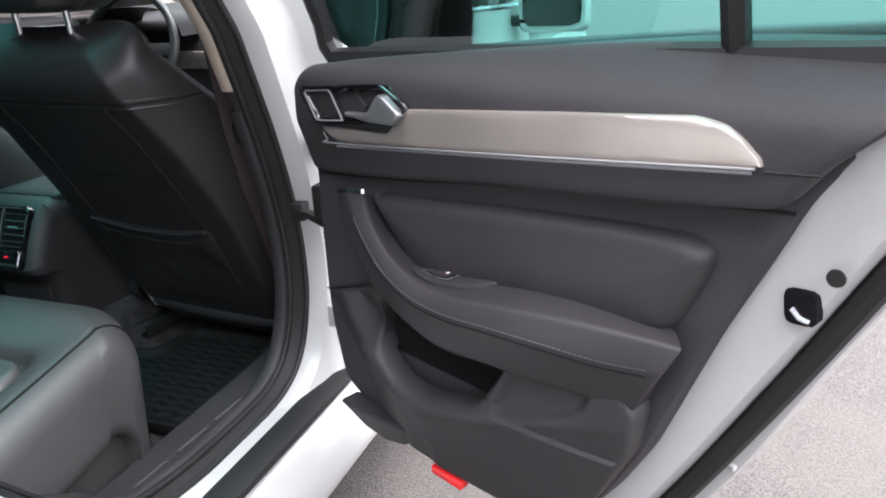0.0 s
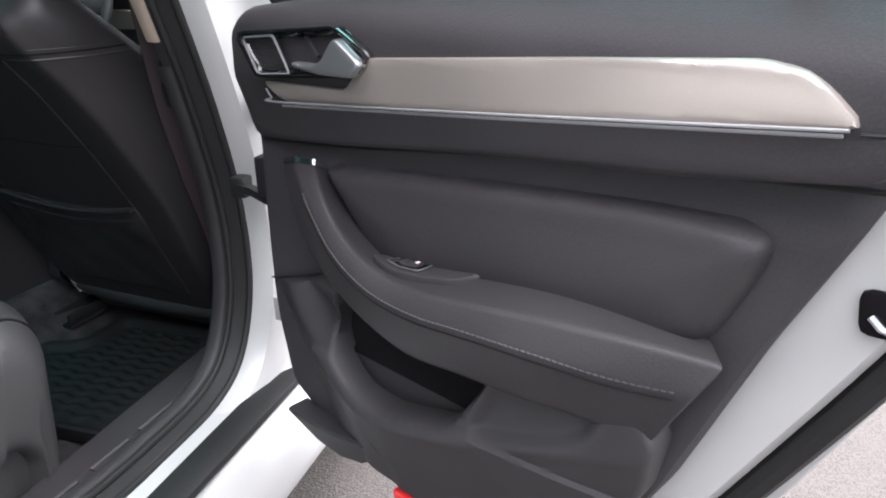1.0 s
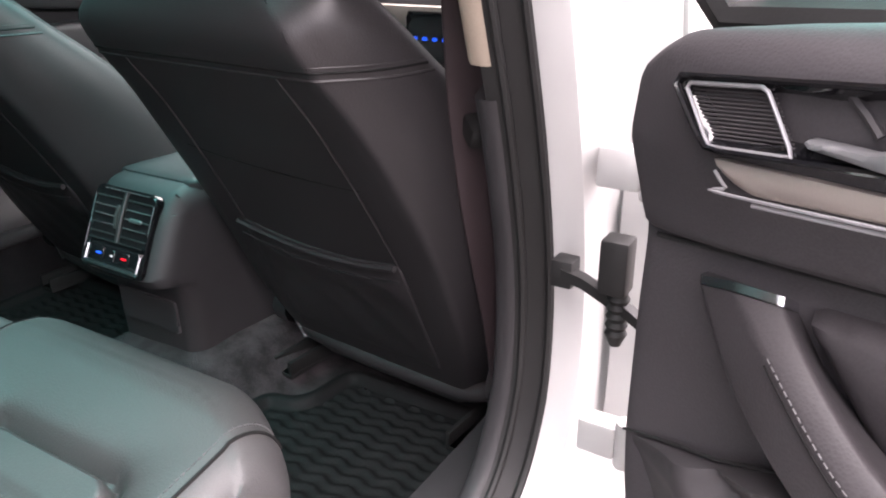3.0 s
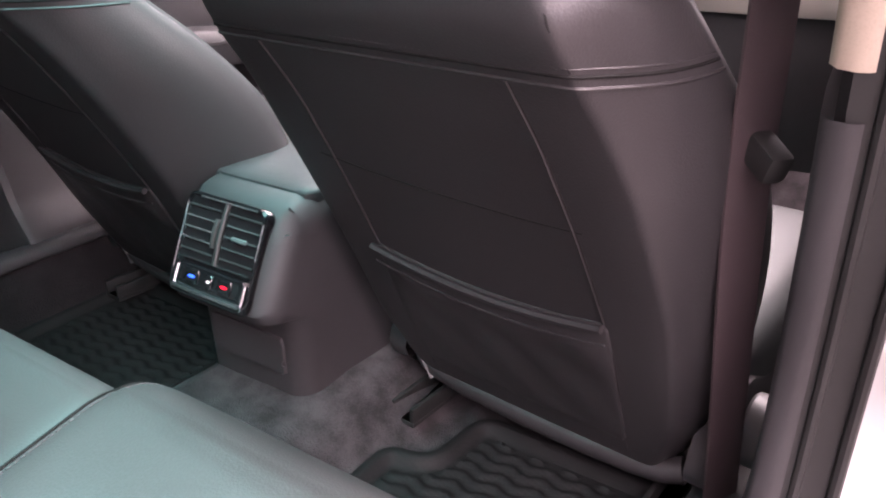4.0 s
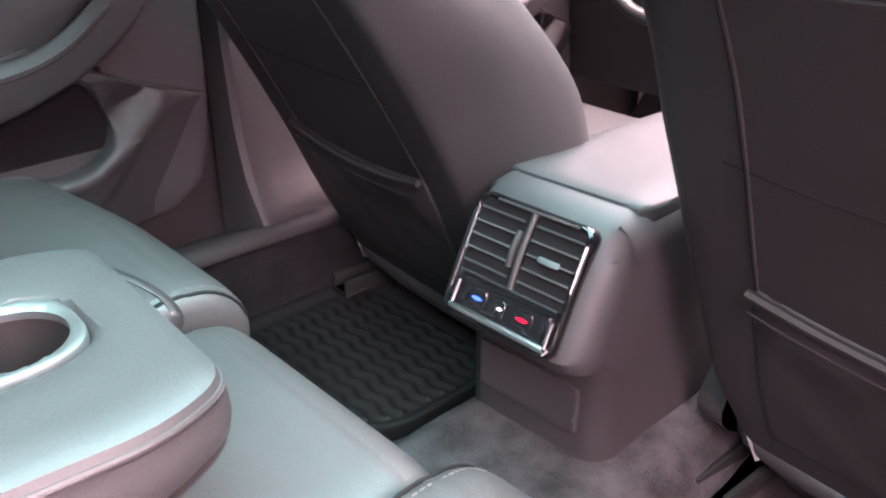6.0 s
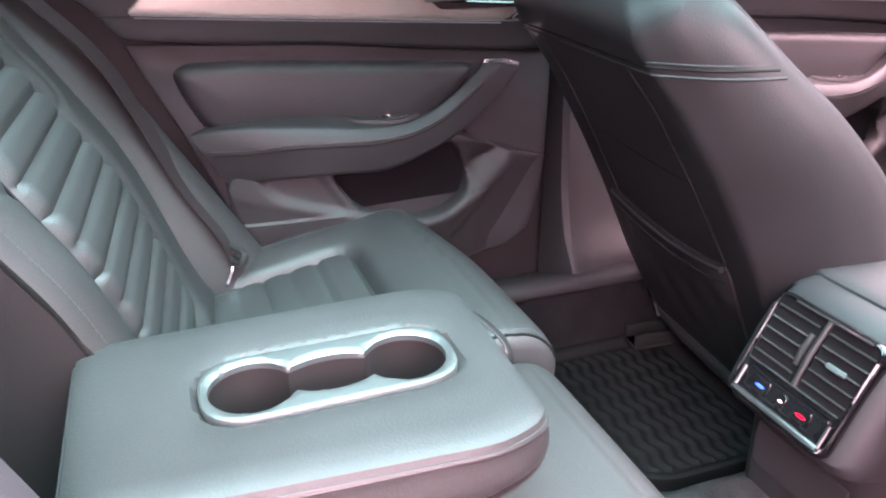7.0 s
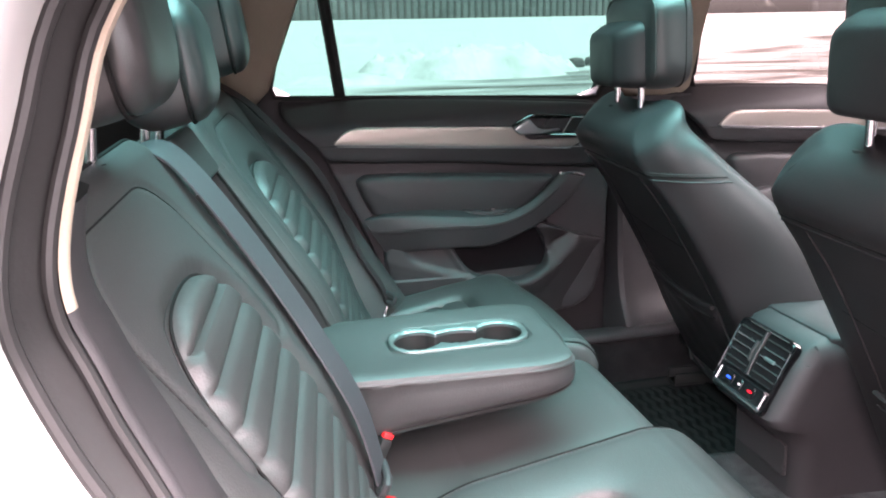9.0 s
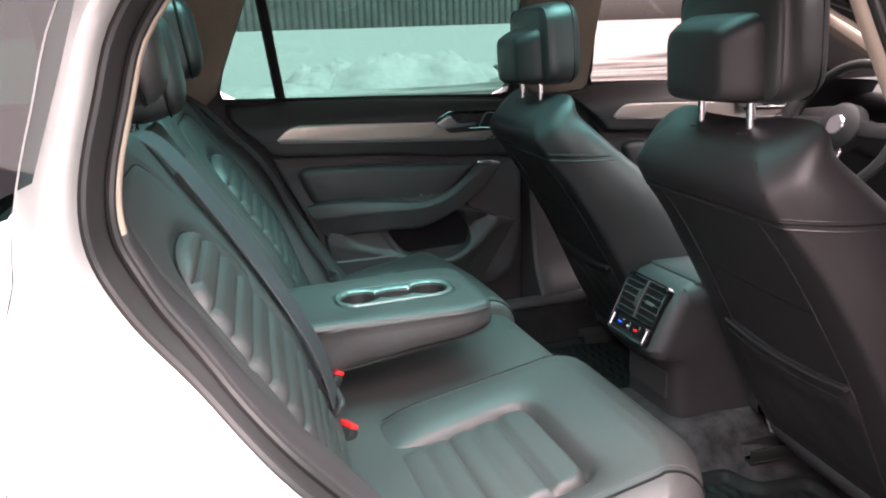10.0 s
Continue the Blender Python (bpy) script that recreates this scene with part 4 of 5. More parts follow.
def front_seat(cx, label):
    s = thing("bucket_seat", label, "car seat", (cx, 0.45, 0.25), "front seats")
    go = Matrix.Translation((cx, 0.1, 0)) @ Matrix.Rotation(radians(-5), 4, "Z") @ Matrix.Translation((0, -0.1, 0))
    rows = cr(BACK, 4)
    rings = []
    for y, z, hw, th in rows:
        b = back_flat(z, hw)
        half = section(b, hw, th)
        rings.append([tuple(Vector((x, y, z)) + FWD * f) for x, f in half + [(-x, f) for x, f in reversed(half)]])
    back = part("backrest", moved(loft(rings), go), VINYL, s, "black leather backrest", angle=50)
    def on(pts, r, k=6, n=6, m=SEAM_SHADOW, lab="", out=0.0):
        return part("seam", moved(tube([back_at(x, z, out) for x, z in cr(pts, k)], r * (0.7 if m is SEAM_SHADOW else 1), n), go), m, back, lab)
    for dz, r, m in ((0.0045, 0.0017, SEAM_SHADOW), (-0.0045, 0.0020, VINYL), (0.010, 0.0011, VINYL)):
        half = [on_section(j, 0.886 + dz) for j in range(14)]
        line = cr([(-x, y, z) for x, y, z in reversed(half)] + half, 3)
        part("seam", moved(tube(line, r, 6), go), m, back)
    part("seam", moved(stitches([back_at(x, 0.8965, 0.0008) for x in np.linspace(-0.19, 0.19, 60)], 0.006, 0.0007), go), THREAD, back)
    for sx in (1, -1):
        on([(sx * 0.138, 0.880), (sx * 0.143, 0.80), (sx * 0.150, 0.70), (sx * 0.155, 0.605), (sx * 0.157, 0.50), (sx * 0.155, 0.37)], 0.0020, m=VINYL)
        on([(sx * 0.1405, 0.880), (sx * 0.1455, 0.80), (sx * 0.1525, 0.70), (sx * 0.1575, 0.605), (sx * 0.1595, 0.50), (sx * 0.1575, 0.37)], 0.0012)
        cap = [(sx * (back_flat(z, back_row(z)[1]) - 0.006), z) for z in np.linspace(0.892, 0.975, 12)]
        on(cap, 0.0016, k=2)
    on([(-0.168, 0.742), (-0.09, 0.733), (0, 0.728), (0.09, 0.726), (0.158, 0.728)], 0.0012)
    # map pocket: a slightly proud sheet with a piped top edge
    sag = lambda x: 0.609 - 0.020 * (1 - (x / 0.165) ** 2) - 0.012 * x
    pock = soft_poly([(x, sag(x)) for x in np.linspace(-0.162, 0.160, 9)] + [(0.158, 0.39), (-0.158, 0.39)], 0.01)
    part("seat_pocket", moved(sheet(pock, lambda q, d: 0.0035 + 0.010 * step01((q[:, 1] - 0.50) / 0.09) * step01(d / 0.03) + 0.001 * np.sin(q[:, 0] * 60 + q[:, 1] * 45) * step01(d / 0.03), lambda q, h: [back_at(p[0], p[1], hh) for p, hh in zip(q, h)], 0.012, 0.003, 0.008), go), VINYL, back, "leather map pocket")
    on([(x, sag(x) + 0.001) for x in np.linspace(-0.160, 0.158, 9)], 0.005, m=VINYL, out=0.010)
    part("seam", moved(tube([back_at(x, sag(x) - 0.020, 0.0125) for x in np.linspace(-0.16, 0.16, 15)], 0.0012, 5), go), VINYL, back)
    # lower roll and recliner
    part("lower_roll", moved(tube(cr([(-0.20, 0.335, 0.375), (-0.17, 0.322, 0.348), (0, 0.318, 0.338), (0.17, 0.322, 0.340), (0.22, 0.33, 0.352)], 5), 0.017, 10), go), VINYL, s)
    part("roll_hook", moved(tube(cr([(-0.222, 0.310, 0.425), (-0.212, 0.316, 0.395), (-0.185, 0.316, 0.358), (-0.170, 0.316, 0.335)], 5), 0.011, 8, flat=0.5), go), GREY_PL, s, "grey plastic cover hook")
    # cushion
    cush = []
    for y, zt, zb, hw in cr([(0.36, 0.50, 0.36, 0.22), (0.40, 0.53, 0.33, 0.25), (0.55, 0.535, 0.32, 0.26), (0.75, 0.55, 0.33, 0.255), (0.86, 0.545, 0.36, 0.245), (0.90, 0.50, 0.41, 0.225)], 4):
        ring = []
        for i in range(40):
            w = 2 * math.pi * i / 40
            c, sn = math.cos(w), math.sin(w)
            r = (abs(c) ** 4 + abs(sn) ** 4) ** -0.25
            x = c * r * hw
            dz = 0.03 * (abs(x) / hw) ** 4 - 0.02 if sn > 0 else 0
            ring.append((x, y, (zt + zb) / 2 + sn * r * (zt - zb) / 2 + dz))
        cush.append(ring)
    part("seat_cushion", moved(loft(cush), go), LEATHER, s, "black leather cushion")
    for sx in (1, -1):
        part("seat_rail", moved(join(box((sx * 0.20 - 0.024, 0.27, 0.258), (sx * 0.20 + 0.024, 0.85, 0.266), 0.002), box((sx * 0.20 - 0.024, 0.27, 0.266), (sx * 0.20 - 0.016, 0.85, 0.292), 0.002), box((sx * 0.20 + 0.016, 0.27, 0.266), (sx * 0.20 + 0.024, 0.85, 0.292), 0.002)), go), RUBBER, s, "black seat rail")
        part("rail_leg", moved(box((sx * 0.20 - 0.012, 0.37, 0.29), (sx * 0.20 + 0.012, 0.80, 0.36), 0.004), go), RUBBER, s)
        side = [(0.30, 0.36), (0.36, 0.31), (0.80, 0.33), (0.85, 0.40), (0.50, 0.42), (0.40, 0.47), (0.35, 0.45)]
        part("side_cover", moved(sheet(soft_poly(side, 0.03), level(0), lambda q, h: [(sx * (0.262 + hh), p[0], p[1]) for p, hh in zip(q, h)], 0.02, 0.008, 0.03), go), HARD, s)
    part("recliner_wheel", moved(lathe([(0.001, 0.03), (0.040, 0.03), (0.046, 0.024), (0.046, 0.004), (0.042, 0.0)], 24), go @ Matrix.Translation((0.272, 0.37, 0.42)) @ Matrix.Rotation(radians(90), 4, "Y")), GREY_PL, s, "recliner hand wheel")
    # posts and headrest
    tilt = Matrix.Translation((0, 0.045, 0.988)) @ Matrix.Rotation(radians(3), 4, "X")
    for sx in (1, -1):
        part("headrest_post", moved(tube([(sx * 0.066, 0, 0.0), (sx * 0.066, 0, 0.10)], 0.0065, 12), go @ tilt), CHROME, s, "chrome headrest post")
        part("post_collar", moved(lathe([(0.010, 0.014), (0.019, 0.013), (0.022, 0.006), (0.023, 0.0)], 20), go @ tilt @ Matrix.Translation((sx * 0.066, 0, -0.001))), HARD, s)
    head = thing_head(go @ tilt, s)
    return s


def pillow(rows, n=40, p=4.0):
    """A soft block: rows of (y, half width, bottom, top)."""
    rings = []
    for y, hw, zb, zt in rows:
        ring = []
        for i in range(n):
            w = 2 * math.pi * i / n
            c, sn = math.cos(w), math.sin(w)
            r = (abs(c) ** p + abs(sn) ** p) ** (-1 / p)
            ring.append((c * r * hw, y, (zb + zt) / 2 + sn * r * (zt - zb) / 2))
        rings.append(ring)
    return loft(rings)


def thing_head(m, s):
    """A padded front cushion, and behind it a narrower shell with a flat back and slanting cheeks."""
    h = part("headrest", moved(pillow(cr([(-0.008, 0.112, 0.066, 0.205), (0.000, 0.130, 0.056, 0.226), (0.02, 0.139, 0.050, 0.236), (0.05, 0.139, 0.050, 0.238), (0.075, 0.130, 0.056, 0.230), (0.088, 0.10, 0.08, 0.20)], 4), 56, 5.0), m), LEATHER_SMOOTH, s, "black leather headrest")
    part("headrest_shell", moved(pillow([(-0.060, 0.066, 0.070, 0.150), (-0.058, 0.074, 0.063, 0.160), (-0.054, 0.079, 0.060, 0.166), (-0.030, 0.098, 0.056, 0.178), (-0.012, 0.106, 0.054, 0.184), (0.004, 0.108, 0.056, 0.184)], 56, p=7), m), VINYL, h, "flat headrest back")
    part("piping", moved(tube([(c[0], 0.002, 0.143 + c[1]) for c in even(rect(0.262, 0.166, 0.04, 6), 0.012, True)], 0.0026, 6, True), m), LEATHER, h)
    part("piping", moved(tube([(c[0], 0.060, 0.144 + c[1]) for c in even(rect(0.272, 0.180, 0.045, 6), 0.012, True)], 0.0016, 6, True), m), SEAM_SHADOW, h)
    return h


front_seat(0.352, "black leather front passenger seat with a map pocket")
front_seat(-0.376, "black leather driver's seat with a map pocket")

# ---- rear bench ----
bench = thing("rear_bench", "black leather rear bench with pleated inserts and folded-down armrest", "car seat", (0, -0.4, 0.26))
LEAN = Vector((0, -0.515, 0.857))
OUT = Vector((0, 0.857, 0.515))


def back_place(q, h):
    """x and height along the backrest, h out of it."""
    return [tuple(Vector((p[0], -0.525, 0.47)) + LEAN * p[1] + OUT * hh) for p, hh in zip(q, h)]


def rest(name, x0, x1, ix0, ix1, label, up, k, ki, cut=0.0, deep=0.0):
    low = lambda q: deep * step01((0.30 - q[:, 1]) / 0.30) + 0.09 * (q[:, 0] - (x0 + x1) / 2)
    out = soft_poly([(x0, 0.17), (x0 + 0.8 * cut, 0.07), (x0 + cut, -0.03), (x1, -0.03), (x1, 0.585 * k), (x1 - 0.012, 0.632 * k), (x1 - 0.045, 0.658 * k), (x0 + 0.045, 0.658 * k), (x0 + 0.012, 0.632 * k), (x0, 0.585 * k)], 0.03)
    mid = (ix0 + ix1) / 2
    ins = cr([(ix0 + 0.01, 0.05), (mid, 0.045), (ix1 - 0.01, 0.05), (ix1 + 0.005, 0.20), (ix1, 0.38 * ki), (ix1 - 0.014, 0.45 * ki), (ix1 - 0.055, 0.492 * ki), (mid, 0.503 * ki), (ix0 + 0.055, 0.492 * ki), (ix0 + 0.014, 0.45 * ki), (ix0, 0.38 * ki), (ix0 - 0.005, 0.20)], 4, True)
    lo_x, hi_x = ix0 - 0.045, ix1 + 0.045
    pan = soft_poly([(lo_x, 0.36), (hi_x, 0.36), (hi_x - 0.012, 0.55 * ki), (hi_x - 0.06, 0.604 * ki), (lo_x + 0.06, 0.604 * ki), (lo_x + 0.012, 0.55 * ki)], 0.035)
    def hgt(q, d):
        s, t = signed(ins, q), signed(pan, q)
        h = up - low(q) + 0.010 * step01(d / 0.03) + 0.009 * step01((-s) / 0.035) * step01((0.56 * k - q[:, 1]) / 0.16) * step01(d / 0.05)
        h = h - 0.022 * step01((s + 0.026) / 0.052)
        return h - 0.004 * np.exp(-(t / 0.0060) ** 2) * step01((-s - 0.008) / 0.02)
    b = part(name, sheet(out, hgt, back_place, 0.0055, 0.010, 0.13), LEATHER, bench, label)
    def soft(q, d):
        f = ((q[:, 1] - 0.05) / 0.0385) % 1.0
        roll = np.clip(1 - np.abs(2 * f - 1) ** 3.0, 0, 1) ** 0.5
        e = 0.05 + 0.0385 * round(0.40 * ki / 0.0385)
        g = step01((e - q[:, 1]) / 0.004)
        dome = step01(d / 0.02)
        return up - low(q) + 0.005 + dome * 0.006 + 0.011 * (roll * g + (1 - g) * np.clip((q[:, 1] - e) / 0.012, 0, 1) ** 0.5) * step01((d + 0.004) / 0.014)
    inner = even(ins, 0.006, True)
    part("pleated_insert", sheet(inner, soft, back_place, 0.0052, 0.006, 0.01), LEATHER, b, "pleated leather insert")
    # a near-black tube paints the shadow line in the groove round the insert
    rim = np.array([p for p in even(ins, 0.008, True)])
    part("insert_shadow_line", tube(back_place(rim, up + 0.006 - low(rim)), 0.0016, 6, True), SEAM_SHADOW, b)
    top = [p for p in even(pan, 0.01, True) if p[1] > 0.43]
    j = max(range(len(top)), key=lambda i: np.hypot(top[i][0] - top[i - 1][0], top[i][1] - top[i - 1][1]))
    top = np.array(top[j:] + top[:j])
    part("seam", tube(back_place(top, hgt(top, away(out, top)) + 0.0002), 0.0013, 6), SEAM_SHADOW, b)
    rim_line = [p for p in even(out, 0.012, True) if p[1] > 0.12]
    j = max(range(len(rim_line)), key=lambda i: np.hypot(rim_line[i][0] - rim_line[i - 1][0], rim_line[i][1] - rim_line[i - 1][1]))
    rim_line = np.array(rim_line[j:] + rim_line[:j])
    part("piping", tube(back_place(rim_line, up - low(rim_line) - 0.0085), 0.0030, 6), SEAM_SHADOW, b, "black piping")
    for x in (x0 + 0.006, x1 - 0.006):
        q = np.array([(x, t) for t in np.linspace(0.18, 0.56 * k, 24)])
        q2 = q + (0.008 if x < (x0 + x1) / 2 else -0.008, 0)
        part("seam", stitches(back_place(q2, hgt(q2, away(out, q2)) + 0.0001), 0.007, 0.0008), THREAD, b)
    return b


rest("backrest", -0.625, -0.160, -0.495, -0.245, "pleated leather backrest", 0.060, 0.975, 0.98, 0.0, 0.045)
rest("backrest", 0.055, 0.560, 0.198, 0.455, "pleated leather backrest", -0.006, 1.0, 1.015, 0.05, 0.045)
turned = lambda x: -0.006 - 0.09 * (x - 0.31)


def side_wing(sx, c, out):
    rows = []
    for t in np.linspace(-0.03, 0.62, 18):
        k = out * (1 - 0.35 * float(step01((t - 0.35) / 0.27)))
        rows.append(back_place(np.array([(c + sx * x, t) for x in (0.0, 0.012, 0.03, 0.055, 0.08, 0.10, 0.115)]), [0.0, 0.065 * k, 0.10 * k, 0.125 * k, 0.14 * k, 0.14 * k, 0.05]))
    return loft(rows, False, False)


part("side_bolster", side_wing(-1, -0.585, 1.0), LEATHER, bench, "leather side bolster")
def near_wing():
    rows = []
    for t in np.linspace(-0.06, 0.60, 20):
        w = float(np.interp(t, [-0.06, 0.30, 0.38, 0.44, 0.50, 0.56, 0.60], [0.705, 0.695, 0.685, 0.668, 0.640, 0.605, 0.580])) - 0.548
        rows.append(back_place(np.array([(0.548 + w * f, t) for f in (0.0, 0.08, 0.22, 0.42, 0.65, 0.85, 1.0)]), [-0.075, -0.066, -0.060, -0.060, -0.066, -0.080, -0.105]))
    return loft(rows, False, False)


part("side_bolster", near_wing(), LEATHER, bench, "leather side bolster")
part("recess_side", loft([back_place(np.array([(-0.1575, t)] * 5), [0.028, 0.01, -0.02, -0.06, -0.13]) for t in np.linspace(-0.02, 0.618, 12)], False, False), SIDE, bench, "dark fabric side of the armrest recess")
part("recess", sheet([(-0.17, -0.02), (0.09, -0.02), (0.09, 0.56), (-0.17, 0.56)], level(-0.13), back_place, 0.05, 0, 0), VINYL, bench, "smooth back of the armrest recess")
part("centre_top", sheet(soft_poly([(-0.154, 0.540), (0.052, 0.547), (0.052, 0.626), (-0.154, 0.626)], 0.008), lambda q, d: turned(q[:, 0]) + 0.006, back_place, 0.012, 0.008, 0.10), LEATHER, bench, "leather top of the middle seat back")
part("back_shell", sheet([(-0.70, -0.1), (0.70, -0.1), (0.70, 0.60), (-0.70, 0.60)], level(-0.16), back_place, 0.1, 0, 0), HARD, bench)
for x, t in ((-0.09, 0.30), (0.0, 0.30)):
    part("hinge_rib", tube(back_place(np.array([(x, t - 0.28), (x, t), (x, t + 0.16)]), [-0.125, -0.122, -0.125]), 0.006, 8), HARD, bench)


def front_y(x):
    return -0.145 - 0.11 * float(step01((x - 0.46) / 0.22)) - 0.03 * float(step01((-0.42 - x) / 0.3))


SIDE_X = 0.548


def cush_place(q, h):
    """x and y from above; the front and the outer side of the near cushion roll over."""
    out = []
    for p, hh in zip(q, h):
        y0 = front_y(p[0])
        x, y, z = p[0], p[1], 0.482 + 0.07 * min(max((p[1] + 0.55) / 0.38, 0), 1)
        f, g = p[1] - y0, p[0] - SIDE_X
        n = Vector((0, 0, 1))
        if f > 0:
            a = min(f / 0.055, 1.5)
            y, z = y0 + 0.055 * math.sin(a) - 0.1 * max(f - 0.083, 0), 0.550 - 0.055 * (1 - math.cos(a)) - max(f - 0.083, 0)
            n = Vector((0, math.sin(a), math.cos(a)))
        if g > 0:
            a = min(g / 0.045, 1.45)
            x, z = SIDE_X + 0.045 * math.sin(a) + 0.12 * max(g - 0.065, 0), z - 0.045 * (1 - math.cos(a)) - max(g - 0.065, 0)
            n = (n * math.cos(a) + Vector((math.sin(a), 0, 0))).normalized()
        out.append((x + hh * n.x, y + hh * n.y, z + hh * n.z))
    return out


def cushion(x0, x1, ix0, ix1, label):
    out = soft_poly([(x0, -0.60), (x1, -0.60), (x1, 0.02), (x1 - 0.03, 0.12), (x0, 0.12)], 0.04)
    ins = soft_poly([(ix0, -0.58), (ix1, -0.58), (ix1 + 0.012, -0.258), (ix0 - 0.012, -0.258)], 0.045) if ix0 is not None else None
    def hgt(q, d):
        h = -0.016 * np.exp(-d / 0.012) - 0.004
        if ins is None:
            return h - 0.006
        s = signed(ins, q)
        h = h + 0.021 * (1 - np.exp(-np.clip(-s, 0, 1) / 0.022)) * step01((q[:, 1] + 0.55) / 0.12)
        h = h - 0.015 * np.exp(-(s / 0.0075) ** 2)
        f = ((q[:, 1] + 0.58) / 0.043) % 1.0
        roll = np.sqrt(np.clip(1 - (2 * f - 1) ** 2, 0, 1)) * (q[:, 1] < -0.58 + 0.043 * 6)
        flat = (q[:, 1] >= -0.58 + 0.043 * 6) * step01((q[:, 1] + 0.322) / 0.012)
        return h + np.where(s > 0, (0.007 * roll + 0.008 * flat) * step01(s / 0.014), 0)
    c = part("cushion", sheet(out, hgt, cush_place, 0.0058, 0.008, 0.022), LEATHER, bench, label)
    if ins is not None:
        for x, sx in ((x0 + 0.010, 1), (min(x1 - 0.010, SIDE_X + 0.012), -1)):
            q = np.array([(x, y) for y in np.linspace(-0.50, front_y(x) + 0.07, 50)])
            part("piping", tube(cush_place(q, hgt(q, away(out, q)) + 0.0005), 0.0022, 6), SEAM_SHADOW, c, "black piping")
            q2 = q + (sx * 0.009, 0)
            part("seam", stitches(cush_place(q2, hgt(q2, away(out, q2)) + 0.0004), 0.007, 0.0009), THREAD, c)
    return c


cushion(-0.70, -0.205, -0.59, -0.29, "pleated leather seat cushion")
cushion(-0.20, 0.125, None, None, "smooth leather centre cushion")
cushion(0.13, 0.72, 0.262, 0.490, "pleated leather seat cushion")
base_line = [(x, front_y(x) + 0.040) for x in np.linspace(-0.70, 0.575, 30)] + [(0.590, -0.26), (0.592, -0.60), (-0.70, -0.60)]
part("bench_base", sheet(soft_poly(base_line, 0.02), level(0.494), lambda q, h: [(p[0], p[1], hh) for p, hh in zip(q, h)], 0.03, 0.02, 0.24), LEATHER, bench, "dark base below the cushion")

# armrest with cup holders
rest_m = Matrix.Translation((-0.055, -0.63, 0.632)) @ Matrix.Rotation(radians(0.5), 4, "X")
ARM = soft_poly([(-0.128, 0.0), (0.125, 0.0), (0.150, 0.33), (0.130, 0.382), (-0.110, 0.390), (-0.134, 0.34)], 0.03)
oval = soft_poly([(-0.05, 0.105), (0.05, 0.105), (0.05, 0.34), (-0.05, 0.34)], 0.05, 8)


def arm_hole():
    c1, c2, r = (0.0, 0.152), (0.0, 0.293), 0.039
    out = []
    for i in range(-20, 21):
        a = math.pi / 2 + math.pi * i / 20 * 0.82
        out.append((c2[0] + r * math.cos(a), c2[1] + r * math.sin(a)))
    out += cr([(-0.0195, 0.258), (-0.026, 0.240), (-0.028, 0.2225), (-0.026, 0.205), (-0.0195, 0.187)], 3)
    for i in range(-20, 21):
        a = -math.pi / 2 + math.pi * i / 20 * 0.82
        out.append((c1[0] + r * math.cos(a), c1[1] + r * math.sin(a)))
    out += cr([(0.0195, 0.187), (0.026, 0.205), (0.028, 0.2225), (0.026, 0.240), (0.0195, 0.258)], 3)
    return out


place_arm = lambda q, h: [tuple(rest_m @ Vector((p[0], p[1], hh))) for p, hh in zip(q, h)]
arm_low = lambda q: np.interp(np.array(q)[:, 1], [0.0, 0.10, 0.39], [-0.078, -0.058, -0.016])
arm_ring = even(ARM, 0.008, True)


def arm_side():
    """The wedge-shaped leather side: deep at the hinge with folds in it, shallow at the tip."""
    a = np.array(arm_ring)
    mid = a.mean(0)
    out = (a - mid) / np.linalg.norm(a - mid, axis=1)[:, None]
    lo, rings = arm_low(a), []
    fold = step01((0.16 - a[:, 1]) / 0.12)
    for f, push in ((0.0, 0.0), (0.05, 0.0025), (0.12, 0.001), (0.30, 0.003), (0.55, 0.004), (0.80, 0.002), (0.94, -0.004), (1.0, -0.012)):
        h = 0.024 * (1 - f) + lo * f
        crease = fold * (0.0035 * np.sin(a[:, 1] * 95 + f * 7) - 0.012 * f * (1 - f) * 4 * 0.6)
        rings.append(place_arm(a + out * (push + crease * min(1, 8 * f))[:, None], h))
    return loft(rings, cap=False)


armrest = part("folding_armrest", sheet(ARM, lambda q, d: 0.032 + 0.003 * step01(d / 0.03), place_arm, 0.006, 0.008, 0.0, [oval]), LEATHER, bench, "fold-down leather armrest")
part("armrest_side", arm_side(), LEATHER, armrest)
part("armrest_bottom", sheet(ARM, lambda q, d: arm_low(q), place_arm, 0.02, 0, 0.0), LEATHER, armrest)
hole2 = arm_hole()
part("cup_surround", sheet(oval, lambda q, d: np.full(len(q), 0.034), place_arm, 0.005, 0.003, 0.006, [hole2]), SILVER, armrest, "satin cup holder surround")
wide = (np.array(hole2) - (0, 0.2225)) * (1.05, 1.02) + (0, 0.2225)
cup = [place_arm(wide * (1, 1), np.full(len(hole2), z)) for z in (0.030, 0.0, -0.028)]
part("cup_well", loft(cup, cap=False), WELL, armrest, "dark cup holder wells")
part("cup_floor", sheet([tuple(p) for p in wide], level(-0.026), place_arm, 0.01, 0, 0), WELL, armrest)
part("piping", tube(place_arm(np.array(arm_ring), np.full(len(arm_ring), 0.0225)), 0.0022, 6, True), LEATHER, armrest)
part("seam", tube(place_arm(np.array(arm_ring), np.full(len(arm_ring), 0.0185)), 0.0012, 6, True), SEAM_SHADOW, armrest)
